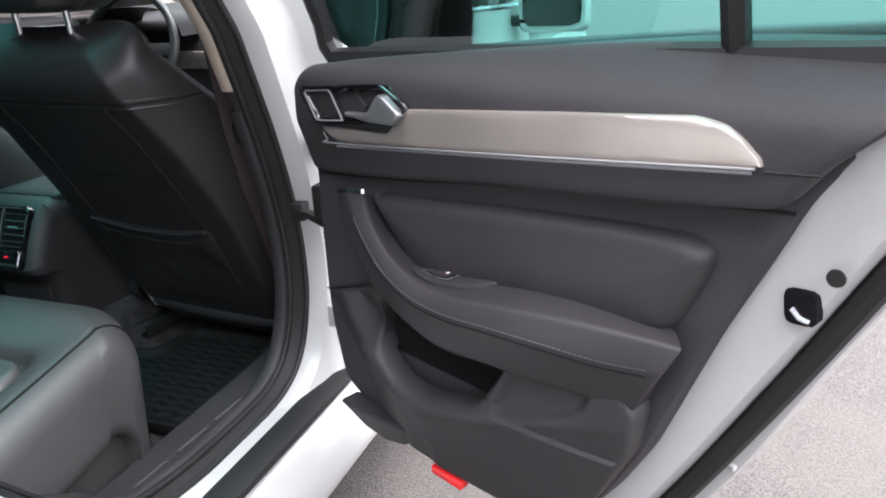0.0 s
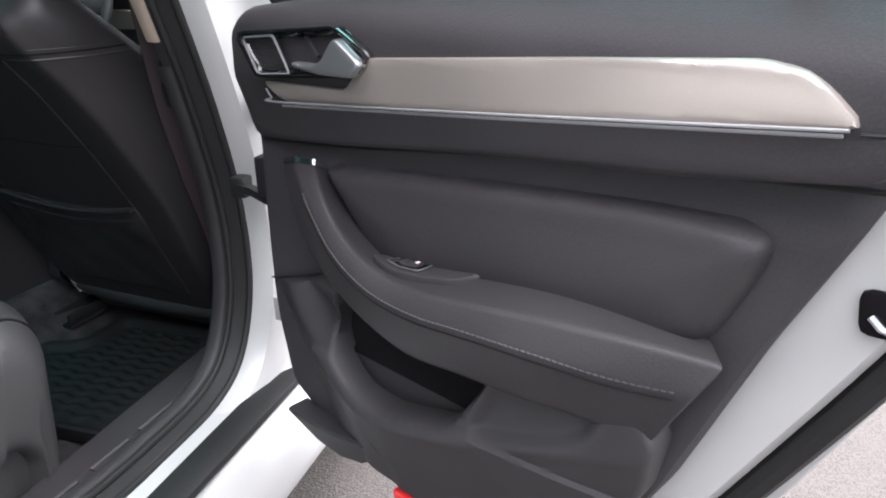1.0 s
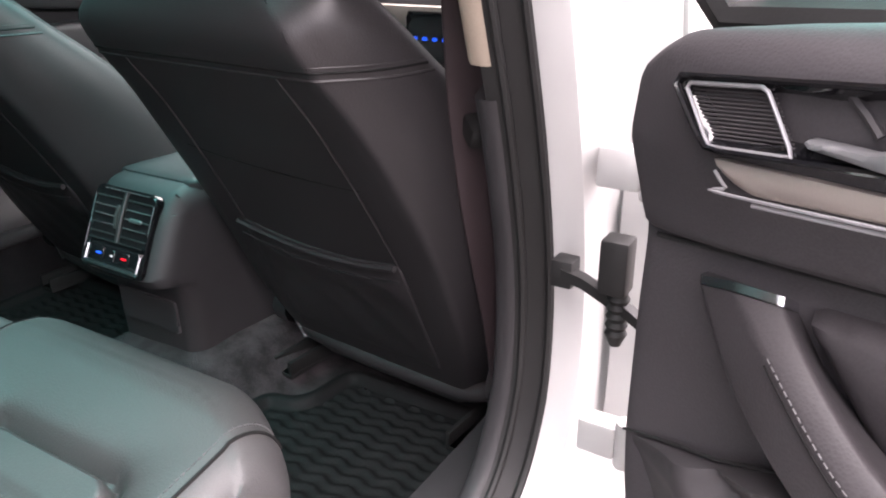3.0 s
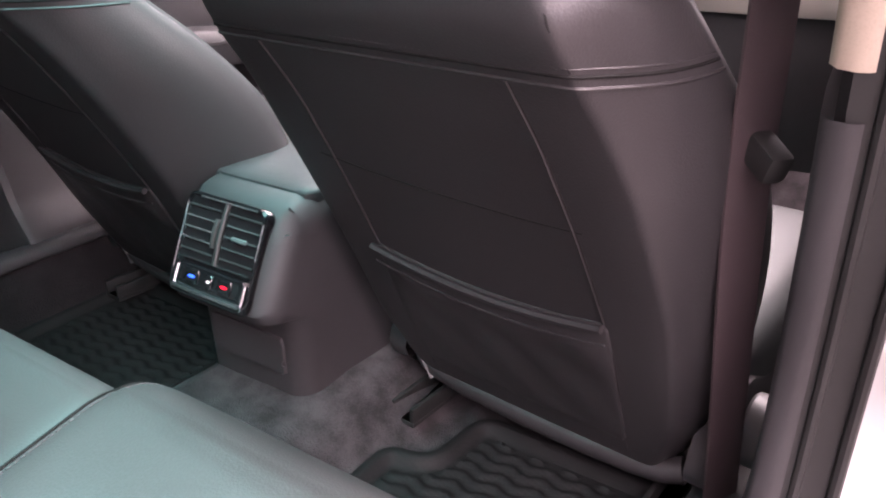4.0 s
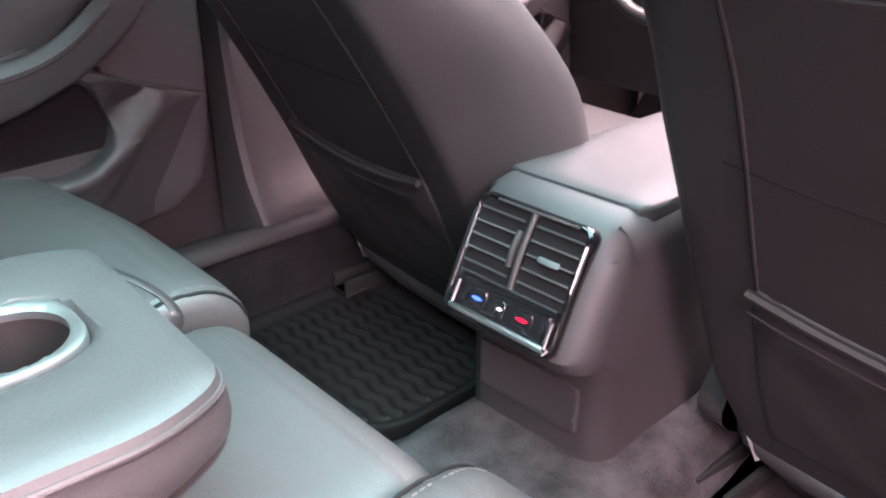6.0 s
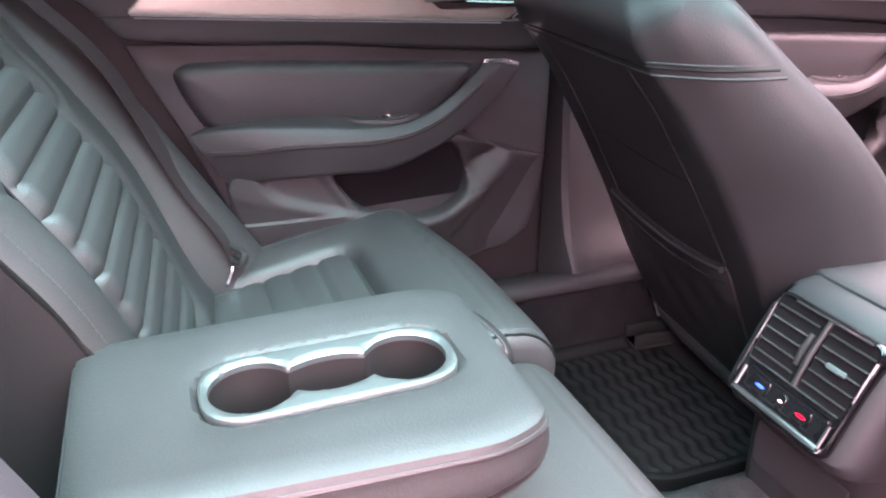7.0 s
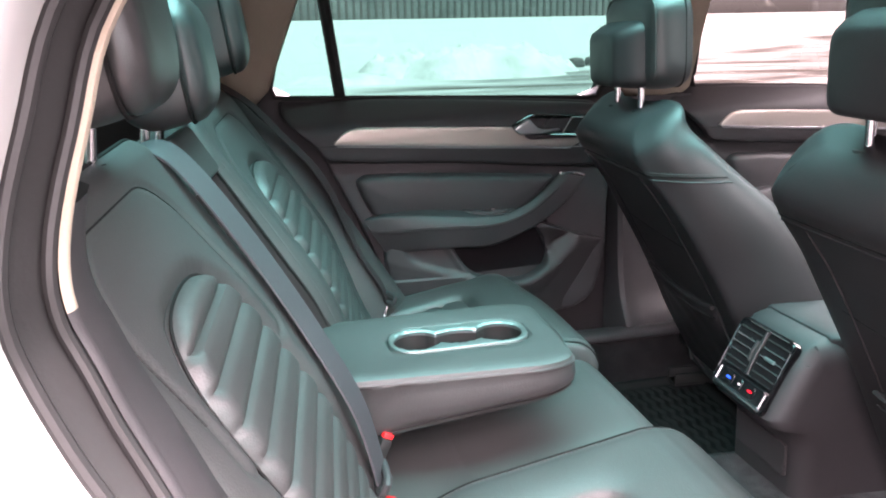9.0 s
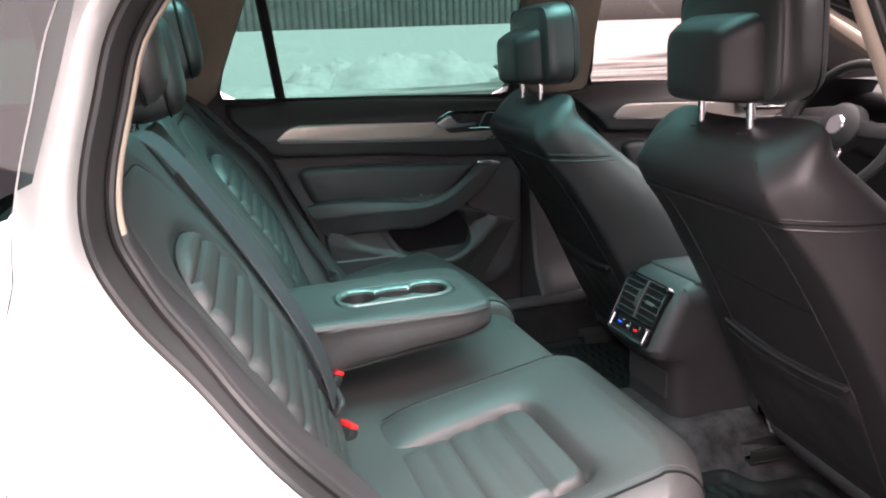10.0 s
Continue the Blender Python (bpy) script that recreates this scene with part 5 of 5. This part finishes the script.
part("strap", tube(cr(place_arm(np.array([(-0.110, 0.372), (-0.106, 0.402), (-0.085, 0.430), (-0.062, 0.432), (-0.062, 0.405), (-0.085, 0.380)]), [0.012, 0.002, -0.022, -0.038, -0.040, -0.022]), 6), 0.010, 8, flat=0.25), LEATHER_SMOOTH, armrest, "leather pull strap")


# rear headrests
def rear_head(cx, cy, cz, label):
    s = thing("rear_headrest", label, "headrest", (cx, cy, cz), "rear headrests")
    m = Matrix.Translation((cx, cy, cz)) @ Matrix.Rotation(radians(7), 4, "X")
    h = part("headrest", moved(pillow(cr([(-0.012, 0.108, 0.095, 0.178), (-0.002, 0.122, 0.062, 0.206), (0.025, 0.126, 0.046, 0.222), (0.060, 0.126, 0.047, 0.221), (0.078, 0.125, 0.052, 0.216)], 4), 48, 6.0), m), LEATHER_SMOOTH, s, "black leather headrest")
    part("front_pad", moved(pillow(cr([(0.076, 0.120, 0.055, 0.212), (0.082, 0.128, 0.049, 0.219), (0.094, 0.127, 0.053, 0.214), (0.106, 0.116, 0.068, 0.198), (0.112, 0.092, 0.092, 0.176)], 4), 48, 4.5), m), LEATHER_SMOOTH, h, "padded headrest front")
    part("piping", moved(tube([(c[0], 0.079, 0.134 + c[1]) for c in even(rect(0.252, 0.168, 0.045, 6), 0.012, True)], 0.0022, 6, True), m), SEAM_SHADOW, h)
    for sx in (1, -1):
        part("headrest_post", moved(tube([(sx * 0.075, -0.005, -0.02), (sx * 0.075, 0.02, 0.08)], 0.006, 10), m), CHROME, s)
        part("post_collar", moved(lathe([(0.010, 0.012), (0.020, 0.010), (0.022, 0.0)], 18), m @ Matrix.Translation((sx * 0.075, -0.005, -0.012))), HARD, s)


rear_head(0.318, -0.872, 1.028, "black leather outer rear headrest")
rear_head(-0.055, -0.855, 0.986, "black leather middle rear headrest")
rear_head(-0.465, -0.815, 1.033, "black leather outer rear headrest")

# ---- centre console ----
console = thing("centre_console", "dark plastic centre console with rear air vents", "console", (-0.02, 0.4, 0.33))
CX = -0.022
side = cr([(0.108, 0.497), (0.122, 0.53), (0.150, 0.585), (0.178, 0.622), (0.205, 0.635), (0.24, 0.639)], 4)
prof = [(0.17, 0.32)] + [(0.165, 0.45), (0.150, 0.472), (0.118, 0.480)] + side + [(0.9, 0.641), (1.1, 0.70), (1.15, 0.3)]
rings = []
for f, inset in ((-0.106, 0.042), (-0.1045, 0.030), (-0.100, 0.018), (-0.093, 0.009), (-0.084, 0.003), (-0.076, 0.0), (0.076, 0.0), (0.084, 0.003), (0.093, 0.009), (0.100, 0.018), (0.1045, 0.030), (0.106, 0.042)):
    rings.append([(CX + f, p[0] + inset * (1 if p[0] < 0.19 else 0), p[1] - inset * (1 if p[1] > 0.6 else 0)) for p in prof])
part("console_body", loft(rings), HARD, console, "dark grey console body")
part("console_lid", sheet(soft_poly([(CX - 0.098, 0.215), (CX + 0.098, 0.215), (CX + 0.098, 0.60), (CX - 0.098, 0.60)], 0.02), lambda q, d: 0.6415 + 0.004 * step01(d / 0.03), lambda q, h: [(p[0], p[1], hh) for p, hh in zip(q, h)], 0.02, 0.006, 0.012), DOOR_LEATHER, console, "padded armrest lid")
# vent unit: local a across, b up the slope
VB, VU = Vector((CX, 0.104, 0.497)), Vector((0, 0.062, 0.128)).normalized()
VN = Vector((0, -VU.z, VU.y))
def vent_pt(a, b, h=0.0):
    return tuple(VB + Vector((a, 0, 0)) + VU * b + VN * h)
vplace = lambda q, h: [vent_pt(p[0], p[1], hh) for p, hh in zip(q, h)]
unit = part("vent_unit", sheet(soft_poly([(-0.078, 0.0), (0.078, 0.0), (0.078, 0.145), (-0.078, 0.145)], 0.016), lambda q, d: 0.006 - 0.004 * step01((d - 0.003) / 0.004), vplace, 0.008, 0.003, 0.012), GLOSS, console, "gloss black vent unit")
part("vent_rim", tube([vent_pt(p[0], p[1], 0.006) for p in even(soft_poly([(-0.075, 0.003), (0.075, 0.003), (0.075, 0.142), (-0.075, 0.142)], 0.015), 0.01, True)], 0.0014, 6, True), GLOSS, unit)
for sx in (-1, 1):
    well = [vplace(np.array(soft_poly([(sx * 0.0385 - w, 0.052 + e), (sx * 0.0385 + w, 0.052 + e), (sx * 0.0385 + w, 0.138 - e), (sx * 0.0385 - w, 0.138 - e)], 0.004)), np.full(24, h)) for w, e, h in ((0.033, 0.0, 0.0035), (0.032, 0.001, -0.0005), (0.030, 0.002, -0.0009))]
    part("vent_well", loft(well), MATT_BLACK, unit)
    for i in range(5):
        b = 0.064 + 0.0155 * i
        bright = i in (1, 2, 3)
        part("vent_slat", tube([vent_pt(sx * 0.0385 - 0.031, b, 0.0055), vent_pt(sx * 0.0385 + 0.031, b, 0.0055)], 0.0023 if bright else 0.0017, 6, flat=0.8), CHROME if bright else WELL, unit, "chrome-edged vent slat" if bright else "")
    for i in range(4):
        a = sx * 0.0385 - 0.021 + 0.014 * i
        part("vent_fin", tube([vent_pt(a, 0.055, 0.0028), vent_pt(a, 0.135, 0.0028)], 0.0009, 5), MATT_BLACK, unit)
    part("vent_side", tube([vent_pt(sx * 0.0735, 0.075, 0.0055), vent_pt(sx * 0.0735, 0.125, 0.006)], 0.0024, 6), CHROME, unit)
part("vent_edge", tube([vent_pt(-0.068, 0.0525, 0.006), vent_pt(0.068, 0.0525, 0.006)], 0.0018, 6), CHROME, unit, "chrome edge")
part("vent_edge", tube([vent_pt(-0.05, 0.1395, 0.0065), vent_pt(0.06, 0.1395, 0.0065)], 0.0022, 6), CHROME, unit, "chrome edge")
part("vent_divider", tube([vent_pt(0.001, 0.053, 0.004), vent_pt(0.001, 0.095, 0.007), vent_pt(0.001, 0.139, 0.004)], 0.0042, 10), WELL, unit)
part("vent_wheel", tube([vent_pt(-0.010, 0.075, 0.004), vent_pt(-0.010, 0.095, 0.007), vent_pt(-0.010, 0.115, 0.004)], 0.0045, 8), WELL, unit, "ribbed air flow wheel")
part("vent_slider", tube([vent_pt(0.0385 - 0.012, 0.095, 0.0085), vent_pt(0.0385 + 0.006, 0.095, 0.009), vent_pt(0.0385 + 0.012, 0.095, 0.0065)], 0.0034, 6), SILVER, unit)
part("climate_panel", sheet(soft_poly([(-0.064, 0.012), (0.064, 0.012), (0.064, 0.045), (-0.064, 0.045)], 0.005), level(0.006), vplace, 0.01, 0.002, 0.006), GLOSS, unit)
for a, m, w in ((-0.033, BLUE_LIT, 0.008), (0.031, RED_LIT, 0.008), (0.0, WHITE_LIT, 0.004)):
    part("climate_button", sheet(soft_poly([(a - w * 1.6, 0.018), (a + w * 1.6, 0.018), (a + w * 1.6, 0.039), (a - w * 1.6, 0.039)], 0.003), level(0.008), vplace, 0.008, 0.001, 0.003), GLOSS, unit)
    part("button_mark", sheet(soft_poly([(a - w, 0.027), (a + w, 0.027), (a + w, 0.031), (a - w, 0.031)], 0.002), level(0.0088), vplace, 0.006, 0, 0.001), m, unit)
part("climate_edge", tube([vent_pt(-0.067, 0.010, 0.007), vent_pt(0.067, 0.010, 0.007)], 0.0042, 8), CHROME, unit, "thick chrome edge")
for sx in (-1, 1):
    part("climate_post", tube([vent_pt(sx * 0.066, 0.012, 0.007), vent_pt(sx * 0.066, 0.040, 0.006)], 0.0026, 6), CHROME, unit)
part("console_drawer", sheet(soft_poly([(CX - 0.075, 0.37), (CX + 0.075, 0.37), (CX + 0.075, 0.435), (CX - 0.075, 0.435)], 0.006), level(0.004), lambda q, h: [(p[0], 0.166 - hh, p[1]) for p, hh in zip(q, h)], 0.012, 0.003, 0.006), HARD, console)

# ---- dashboard and wheel ----
dash = thing("dashboard", "dark dashboard with a centre display", "dashboard", (0, 1.2, 0.5))
dp = cr([(1.12, 0.50), (1.10, 0.70), (1.12, 0.86), (1.20, 0.93), (1.45, 0.965), (1.72, 0.96)], 4)
part("dash_body", loft([[(x, y + 0.03 * (abs(x) / 0.7) ** 2, z) for y, z in dp] for x in np.linspace(-0.73, 0.73, 14)], False, False), SOFT, dash)
part("dash_strip", sheet(soft_poly([(-0.70, 0.80), (0.70, 0.80), (0.70, 0.855), (-0.70, 0.855)], 0.01), level(0), lambda q, h: [(p[0], 1.095 + 0.03 * (abs(p[0]) / 0.7) ** 2 - hh, p[1]) for p, hh in zip(q, h)], 0.03, 0.004, 0.02), ALU, dash, "aluminium dash strip")
scr = part("display", sheet(rect(0.18, 0.125, 0.01), level(0), lambda q, h: [(p[0] + 0.015, 1.09 - hh, 0.78 + p[1]) for p, hh in zip(q, h)], 0.02, 0.003, 0.02), GLOSS, dash, "dark centre display")
for i in range(5):
    part("display_mark", sheet(rect(0.016, 0.010, 0.002), level(0.0045), lambda q, h: [(p[0] - 0.045 + 0.030 * i, 1.09 - hh, 0.775 + p[1]) for p, hh in zip(q, h)], 0.01, 0, 0.002), BLUE_LIT if i < 4 else RED_LIT, scr)
part("cluster_hood", loft([[(-0.37 + a, y, 0.93 + b) for a, b in cr([(-0.19, -0.02), (-0.15, 0.055), (0, 0.075), (0.15, 0.055), (0.19, -0.02)], 4)] for y in (1.05, 1.09, 1.3)], False, False), SOFT, dash)
wheel = thing("steering_wheel", "black leather steering wheel with silver spokes", "steering wheel", (-0.35, 0.985, 0.874))
wm = Matrix.Translation((-0.35, 0.985, 0.874)) @ Matrix.Rotation(radians(68), 4, "X")
part("rim", moved(tube([(0.185 * math.cos(a), 0.185 * math.sin(a), 0) for a in np.linspace(0, 2 * math.pi, 48, endpoint=False)], 0.014, 10, True), wm), LEATHER_SMOOTH, wheel)
hub = part("hub", moved(lathe([(0.001, 0.026), (0.05, 0.024), (0.068, 0.012), (0.072, -0.02), (0.04, -0.05)], 28), wm), HARD, wheel)
part("badge", moved(lathe([(0.001, 0.029), (0.026, 0.029), (0.029, 0.025)], 24), wm), CHROME, hub, "round silver badge")
for a in (0, 180, 270):
    part("spoke", moved(box((0.055, -0.022 if a != 270 else -0.03, -0.012), (0.178, 0.022 if a != 270 else 0.03, 0.006), 0.005), wm @ Matrix.Rotation(radians(a), 4, "Z")), CHROME if a == 270 else HARD, wheel)
part("column", moved(tube([(0, 0, -0.03), (0, 0, -0.25)], 0.05, 14), wm), HARD, wheel)

# ---- floor mats ----
def mat_thing(outline, z, label):
    """A rubber tray with a smooth raised border and waved ribs."""
    out = soft_poly(outline, 0.045)
    def hgt(q, d):
        wave = 0.5 + 0.5 * np.sin((q[:, 1] + 0.0045 * np.sin(q[:, 0] * 120)) * 2 * math.pi / 0.024)
        return 0.004 + 0.016 * step01(1 - (d - 0.012) / 0.016) + 0.005 * step01(wave * 1.4 - 0.2) * (d > 0.034)
    return solo("floor_mat", sheet(out, hgt, lambda q, h: [(p[0], p[1], z + hh) for p, hh in zip(q, h)], 0.006, 0.004, 0.02), MAT_RUB, label, "floor mat", group="floor mats")


mat_thing([(-0.595, 0.07), (-0.24, 0.06), (-0.195, 0.12), (-0.19, 0.38), (-0.60, 0.38)], 0.243, "black ribbed rubber floor mat behind the driver's seat")
mat_thing([(0.175, -0.02), (0.605, -0.02), (0.62, 0.37), (0.262, 0.375), (0.250, 0.245), (0.178, 0.232)], 0.243, "black ribbed rubber floor mat with a stepped corner")


# ---- belts and buckles ----
def strap(pts, width, across, thick=0.0012):
    """A flat band along points; across gives its width direction."""
    p = np.array(cr(pts, 8))
    t = np.gradient(p, axis=0)
    t /= np.linalg.norm(t, axis=1)[:, None]
    rings = []
    for q, d in zip(p, t):
        a = np.array(across, float)
        a = a - d * (a @ d)
        a /= np.linalg.norm(a)
        n = np.cross(d, a)
        rings.append([q + a * width / 2 * sx + n * thick * sz for sx, sz in ((-1, -1), (-0.96, 1), (-0.5, 1.6), (0, 1.2), (0.5, 1.6), (0.96, 1), (1, -1))])
    return loft(rings)


near_belt = thing("seat_belt", "grey seat belt across the near rear backrest", "seat belt", (0.13, -0.58, 0.5), "rear seat belts")
path = back_place(np.array([(0.092, 0.646), (0.092, 0.630), (0.093, 0.58), (0.104, 0.46), (0.128, 0.32), (0.152, 0.20), (0.165, 0.10)]), [-0.012, 0.026, 0.042, 0.048, 0.046, 0.036, 0.004])
part("webbing", strap(path, 0.046, (-0.92, 0.33, 0.20)), WEB, near_belt)
part("belt_tongue", moved(join(tube([(c[0], c[1], 0) for c in even(rect(0.062, 0.022, 0.008), 0.008, True)], 0.006, 8, True), box((-0.012, -0.05, -0.0015), (0.012, -0.01, 0.0015), 0.001)), Matrix.Translation(path[6]) @ Matrix.Rotation(radians(58), 4, "X")), HARD, near_belt, "black tongue holder")

far_belt = thing("seat_belt", "dark seat belt hanging beside the far rear backrest", "seat belt", (-0.62, -0.46, 0.52), "rear seat belts")
fp = [(-0.64, -0.79, 1.06), (-0.635, -0.728, 1.016), (-0.632, -0.669, 0.95), (-0.63, -0.583, 0.846), (-0.628, -0.508, 0.67), (-0.622, -0.452, 0.565), (-0.63, -0.45, 0.50)]
part("webbing", strap(fp, 0.046, (1, -0.3, 0)), WEB_DARK, far_belt)
tm = Matrix.Translation((-0.618, -0.448, 0.548)) @ Matrix.Rotation(radians(30), 4, "Z") @ Matrix.Rotation(radians(62), 4, "X")
part("belt_tongue", moved(tube([(c[0], c[1], 0) for c in even(rect(0.064, 0.020, 0.008), 0.008, True)], 0.006, 8, True), tm), HARD, far_belt, "black tongue holder")
part("tongue_blade", moved(join(tube([(c[0], c[1] - 0.034, 0) for c in even(rect(0.024, 0.030, 0.004), 0.006, True)], 0.004, 6, True)), tm), CHROME, far_belt, "steel tongue")


def buckle(x, y, z, yaw, label):
    b = thing("belt_buckle", label, "belt buckle", (x, y, z - 0.03), "belt buckles")
    m = Matrix.Translation((x, y, z)) @ Matrix.Rotation(radians(yaw), 4, "Z") @ Matrix.Rotation(radians(-28), 4, "X")
    part("buckle_body", moved(box((-0.022, -0.010, -0.06), (0.022, 0.010, 0.0), 0.005), m), RUBBER, b)
    part("release_button", moved(box((-0.018, -0.008, -0.002), (0.018, 0.010, 0.008), 0.003), m), RED, b, "red release button")


buckle(0.162, -0.556, 0.508, 25, "black belt buckle with a red release button")
buckle(0.062, -0.556, 0.568, 15, "black belt buckle with a red release button in the seat gap")

# front passenger belt at the near pillar
fb = thing("front_belt", "dark front seat belt on the near pillar", "seat belt", (0.66, 0.2, 0.35))
part("webbing", strap([(0.63, 0.122, 1.16), (0.63, 0.147, 0.94), (0.63, 0.165, 0.81), (0.632, 0.193, 0.69), (0.636, 0.242, 0.526), (0.642, 0.275, 0.36)], 0.046, (0.62, 0.78, 0.1)), WEB_DARK, fb)
part("belt_guide", moved(box((-0.012, -0.035, -0.014), (0.012, 0.035, 0.014), 0.006), Matrix.Translation((0.632, 0.168, 0.815)) @ Matrix.Rotation(radians(48), 4, "Z") @ Matrix.Rotation(radians(22), 4, "X")), RUBBER, fb, "black belt guide")

# ---- door check strap and hinges at the near pillar ----
check = thing("check_strap", "black steel door check strap", "check strap", (0.80, 0.16, 0.70))
part("bracket", box((0.772, 0.092, 0.668), (0.797, 0.118, 0.700), 0.003), RUBBER, check)
part("strap_bar", loft([[(x, y - 0.008 + 0.016 * a, z - 0.006 + 0.012 * b_) for a, b_ in ((0, 0), (1, 0), (1, 1), (0, 1))] for x, y, z in ((0.785, 0.098, 0.685), (0.81, 0.094, 0.682), (0.86, 0.085, 0.665), (0.92, 0.06, 0.645))]), RUBBER, check)
part("strap_housing", box((0.832, 0.070, 0.682), (0.862, 0.10, 0.742), 0.004), RUBBER, check, "black plastic housing")
part("strap_boot", moved(lathe([(0.010, 0.0)] + [(0.012 if i % 2 else 0.0095, -0.005 * i - 0.003) for i in range(11)] + [(0.006, -0.062)], 14), Matrix.Translation((0.852, 0.085, 0.684))), RUBBER, check, "ribbed rubber boot")
for z in (0.80, 0.47):
    h = thing("door_hinge", "white painted door hinge", "hinge", (0.85, 0.15, z), "door hinges")
    part("leaf", box((0.805, 0.12, z - 0.022), (0.852, 0.15, z + 0.022), 0.004), PAINT, h)
    part("knuckle", moved(lathe([(0.012, -0.03), (0.013, -0.026), (0.013, 0.026), (0.012, 0.03)], 16), Matrix.Translation((0.862, 0.13, z))), PAINT, h)

# sill plate
sp = soft_poly([(0.655, -0.30), (0.690, -0.30), (0.702, 0.02), (0.668, 0.02)], 0.01)
plate = solo("sill_plate", sheet(sp, level(0.342), lambda q, h: [(p[0], p[1], hh) for p, hh in zip(q, h)], 0.015, 0.003, 0.006), HARD, "dark plastic sill plate with ribs", "sill plate")
for k in range(3):
    y0 = -0.28 + 0.10 * k
    part("rib", tube([(0.664 + 0.01 * k / 3, y0, 0.3435), (0.684 + 0.01 * k / 3, y0, 0.3435), (0.688 + 0.01 * k / 3, y0 + 0.075, 0.3435), (0.668 + 0.01 * k / 3, y0 + 0.075, 0.3435)], 0.0018, 6, True), GREY_PL, plate)


# ---- distance: snow heap, kerb stones, bay lines, fence ----


def lump(cx, cy, w, h, seed):
    def fn(a, c):
        x, y = (a - 0.5) * 2, (c - 0.5) * 2
        r = max(1 - x * x - y * y, 0) ** 0.6
        n = noise.fractal((x * 3 + seed, y * 3, seed), 0.8, 2.0, 5)
        return cx + x * w * 0.5, cy + y * w * 0.6, terrain(cx, cy) - 0.05 + h * r * (0.8 + 0.32 * n)
    return grid(fn, 44, 44)


for cx, cy, w, h, seed in ((-21.5, 5.6, 4.2, 1.15, 1), (-22.5, 3.4, 2.6, 0.9, 2), (-23.0, 7.9, 2.2, 0.7, 3), (-20.0, 1.2, 2.6, 0.35, 4)):
    solo("snow_heap", lump(cx, cy, w, h, seed), SNOW, "heap of ploughed dirty snow beside the lot", "snow heap", group="snow heaps")
STONE = material("dark_kerb_stone", (0.10, 0.10, 0.10), 0.85, grain=0.6, scale=30, bump=0.01)
for k in range(7):
    f = k / 25
    x, y = -24 - 16 * f, 9 + 22 * f
    r = 0.22 + 0.06 * random.random()
    z = terrain(x, y)
    solo("kerb_stone", moved(pillow([(-r, r * 0.6, 0, 0.2), (-r * 0.7, r, -0.02, 0.30), (0, r * 1.1, -0.02, 0.34), (r * 0.7, r, -0.02, 0.3), (r, r * 0.6, 0, 0.2)], 12, 3), Matrix.Translation((x, y, z))), STONE, "dark rounded kerb stone at the edge of the lot", "kerb stone", group="kerb stones")
LINE = material("worn_white_line", (0.55, 0.55, 0.53), 0.8, grain=0.8, scale=20, vary=0.3, bump=0.002)
for k in range(7):
    y = 8.0 + 2.6 * k
    solo("bay_line", grid(lambda a, c: (-22 + 9 * a, y + 3.0 * a + 0.12 * c, terrain(-22 + 9 * a, y) + 0.02), 8, 1), LINE, "worn white parking bay line", "bay line", "structure")
FENCE = material("grey_fence_wall", (0.20, 0.21, 0.21), 0.8, grain=0.6, scale=4, patches=0.6, vary=0.25, bump=0.01)
wall = thing("fence", "long grey fence with posts behind the snow", "fence", (-63, 20, 2.5))
part("fence_wall", grid(lambda a, c: (-63, -70 + 101 * a, 1.5 + 8.0 * c), 40, 2), FENCE, wall)
slat = mesh_of("fence_slat", box((-0.07, -0.10, 1.5), (0.07, 0.10, 9.2), 0.02, 1), STONE)
for k in range(90):
    ob = new("fence_slat", slat)
    ob.location, ob.parent = (-62.92, -23 + 0.6 * k, 0), wall
    ob.matrix_parent_inverse = Matrix.Translation(-Vector(wall.location))
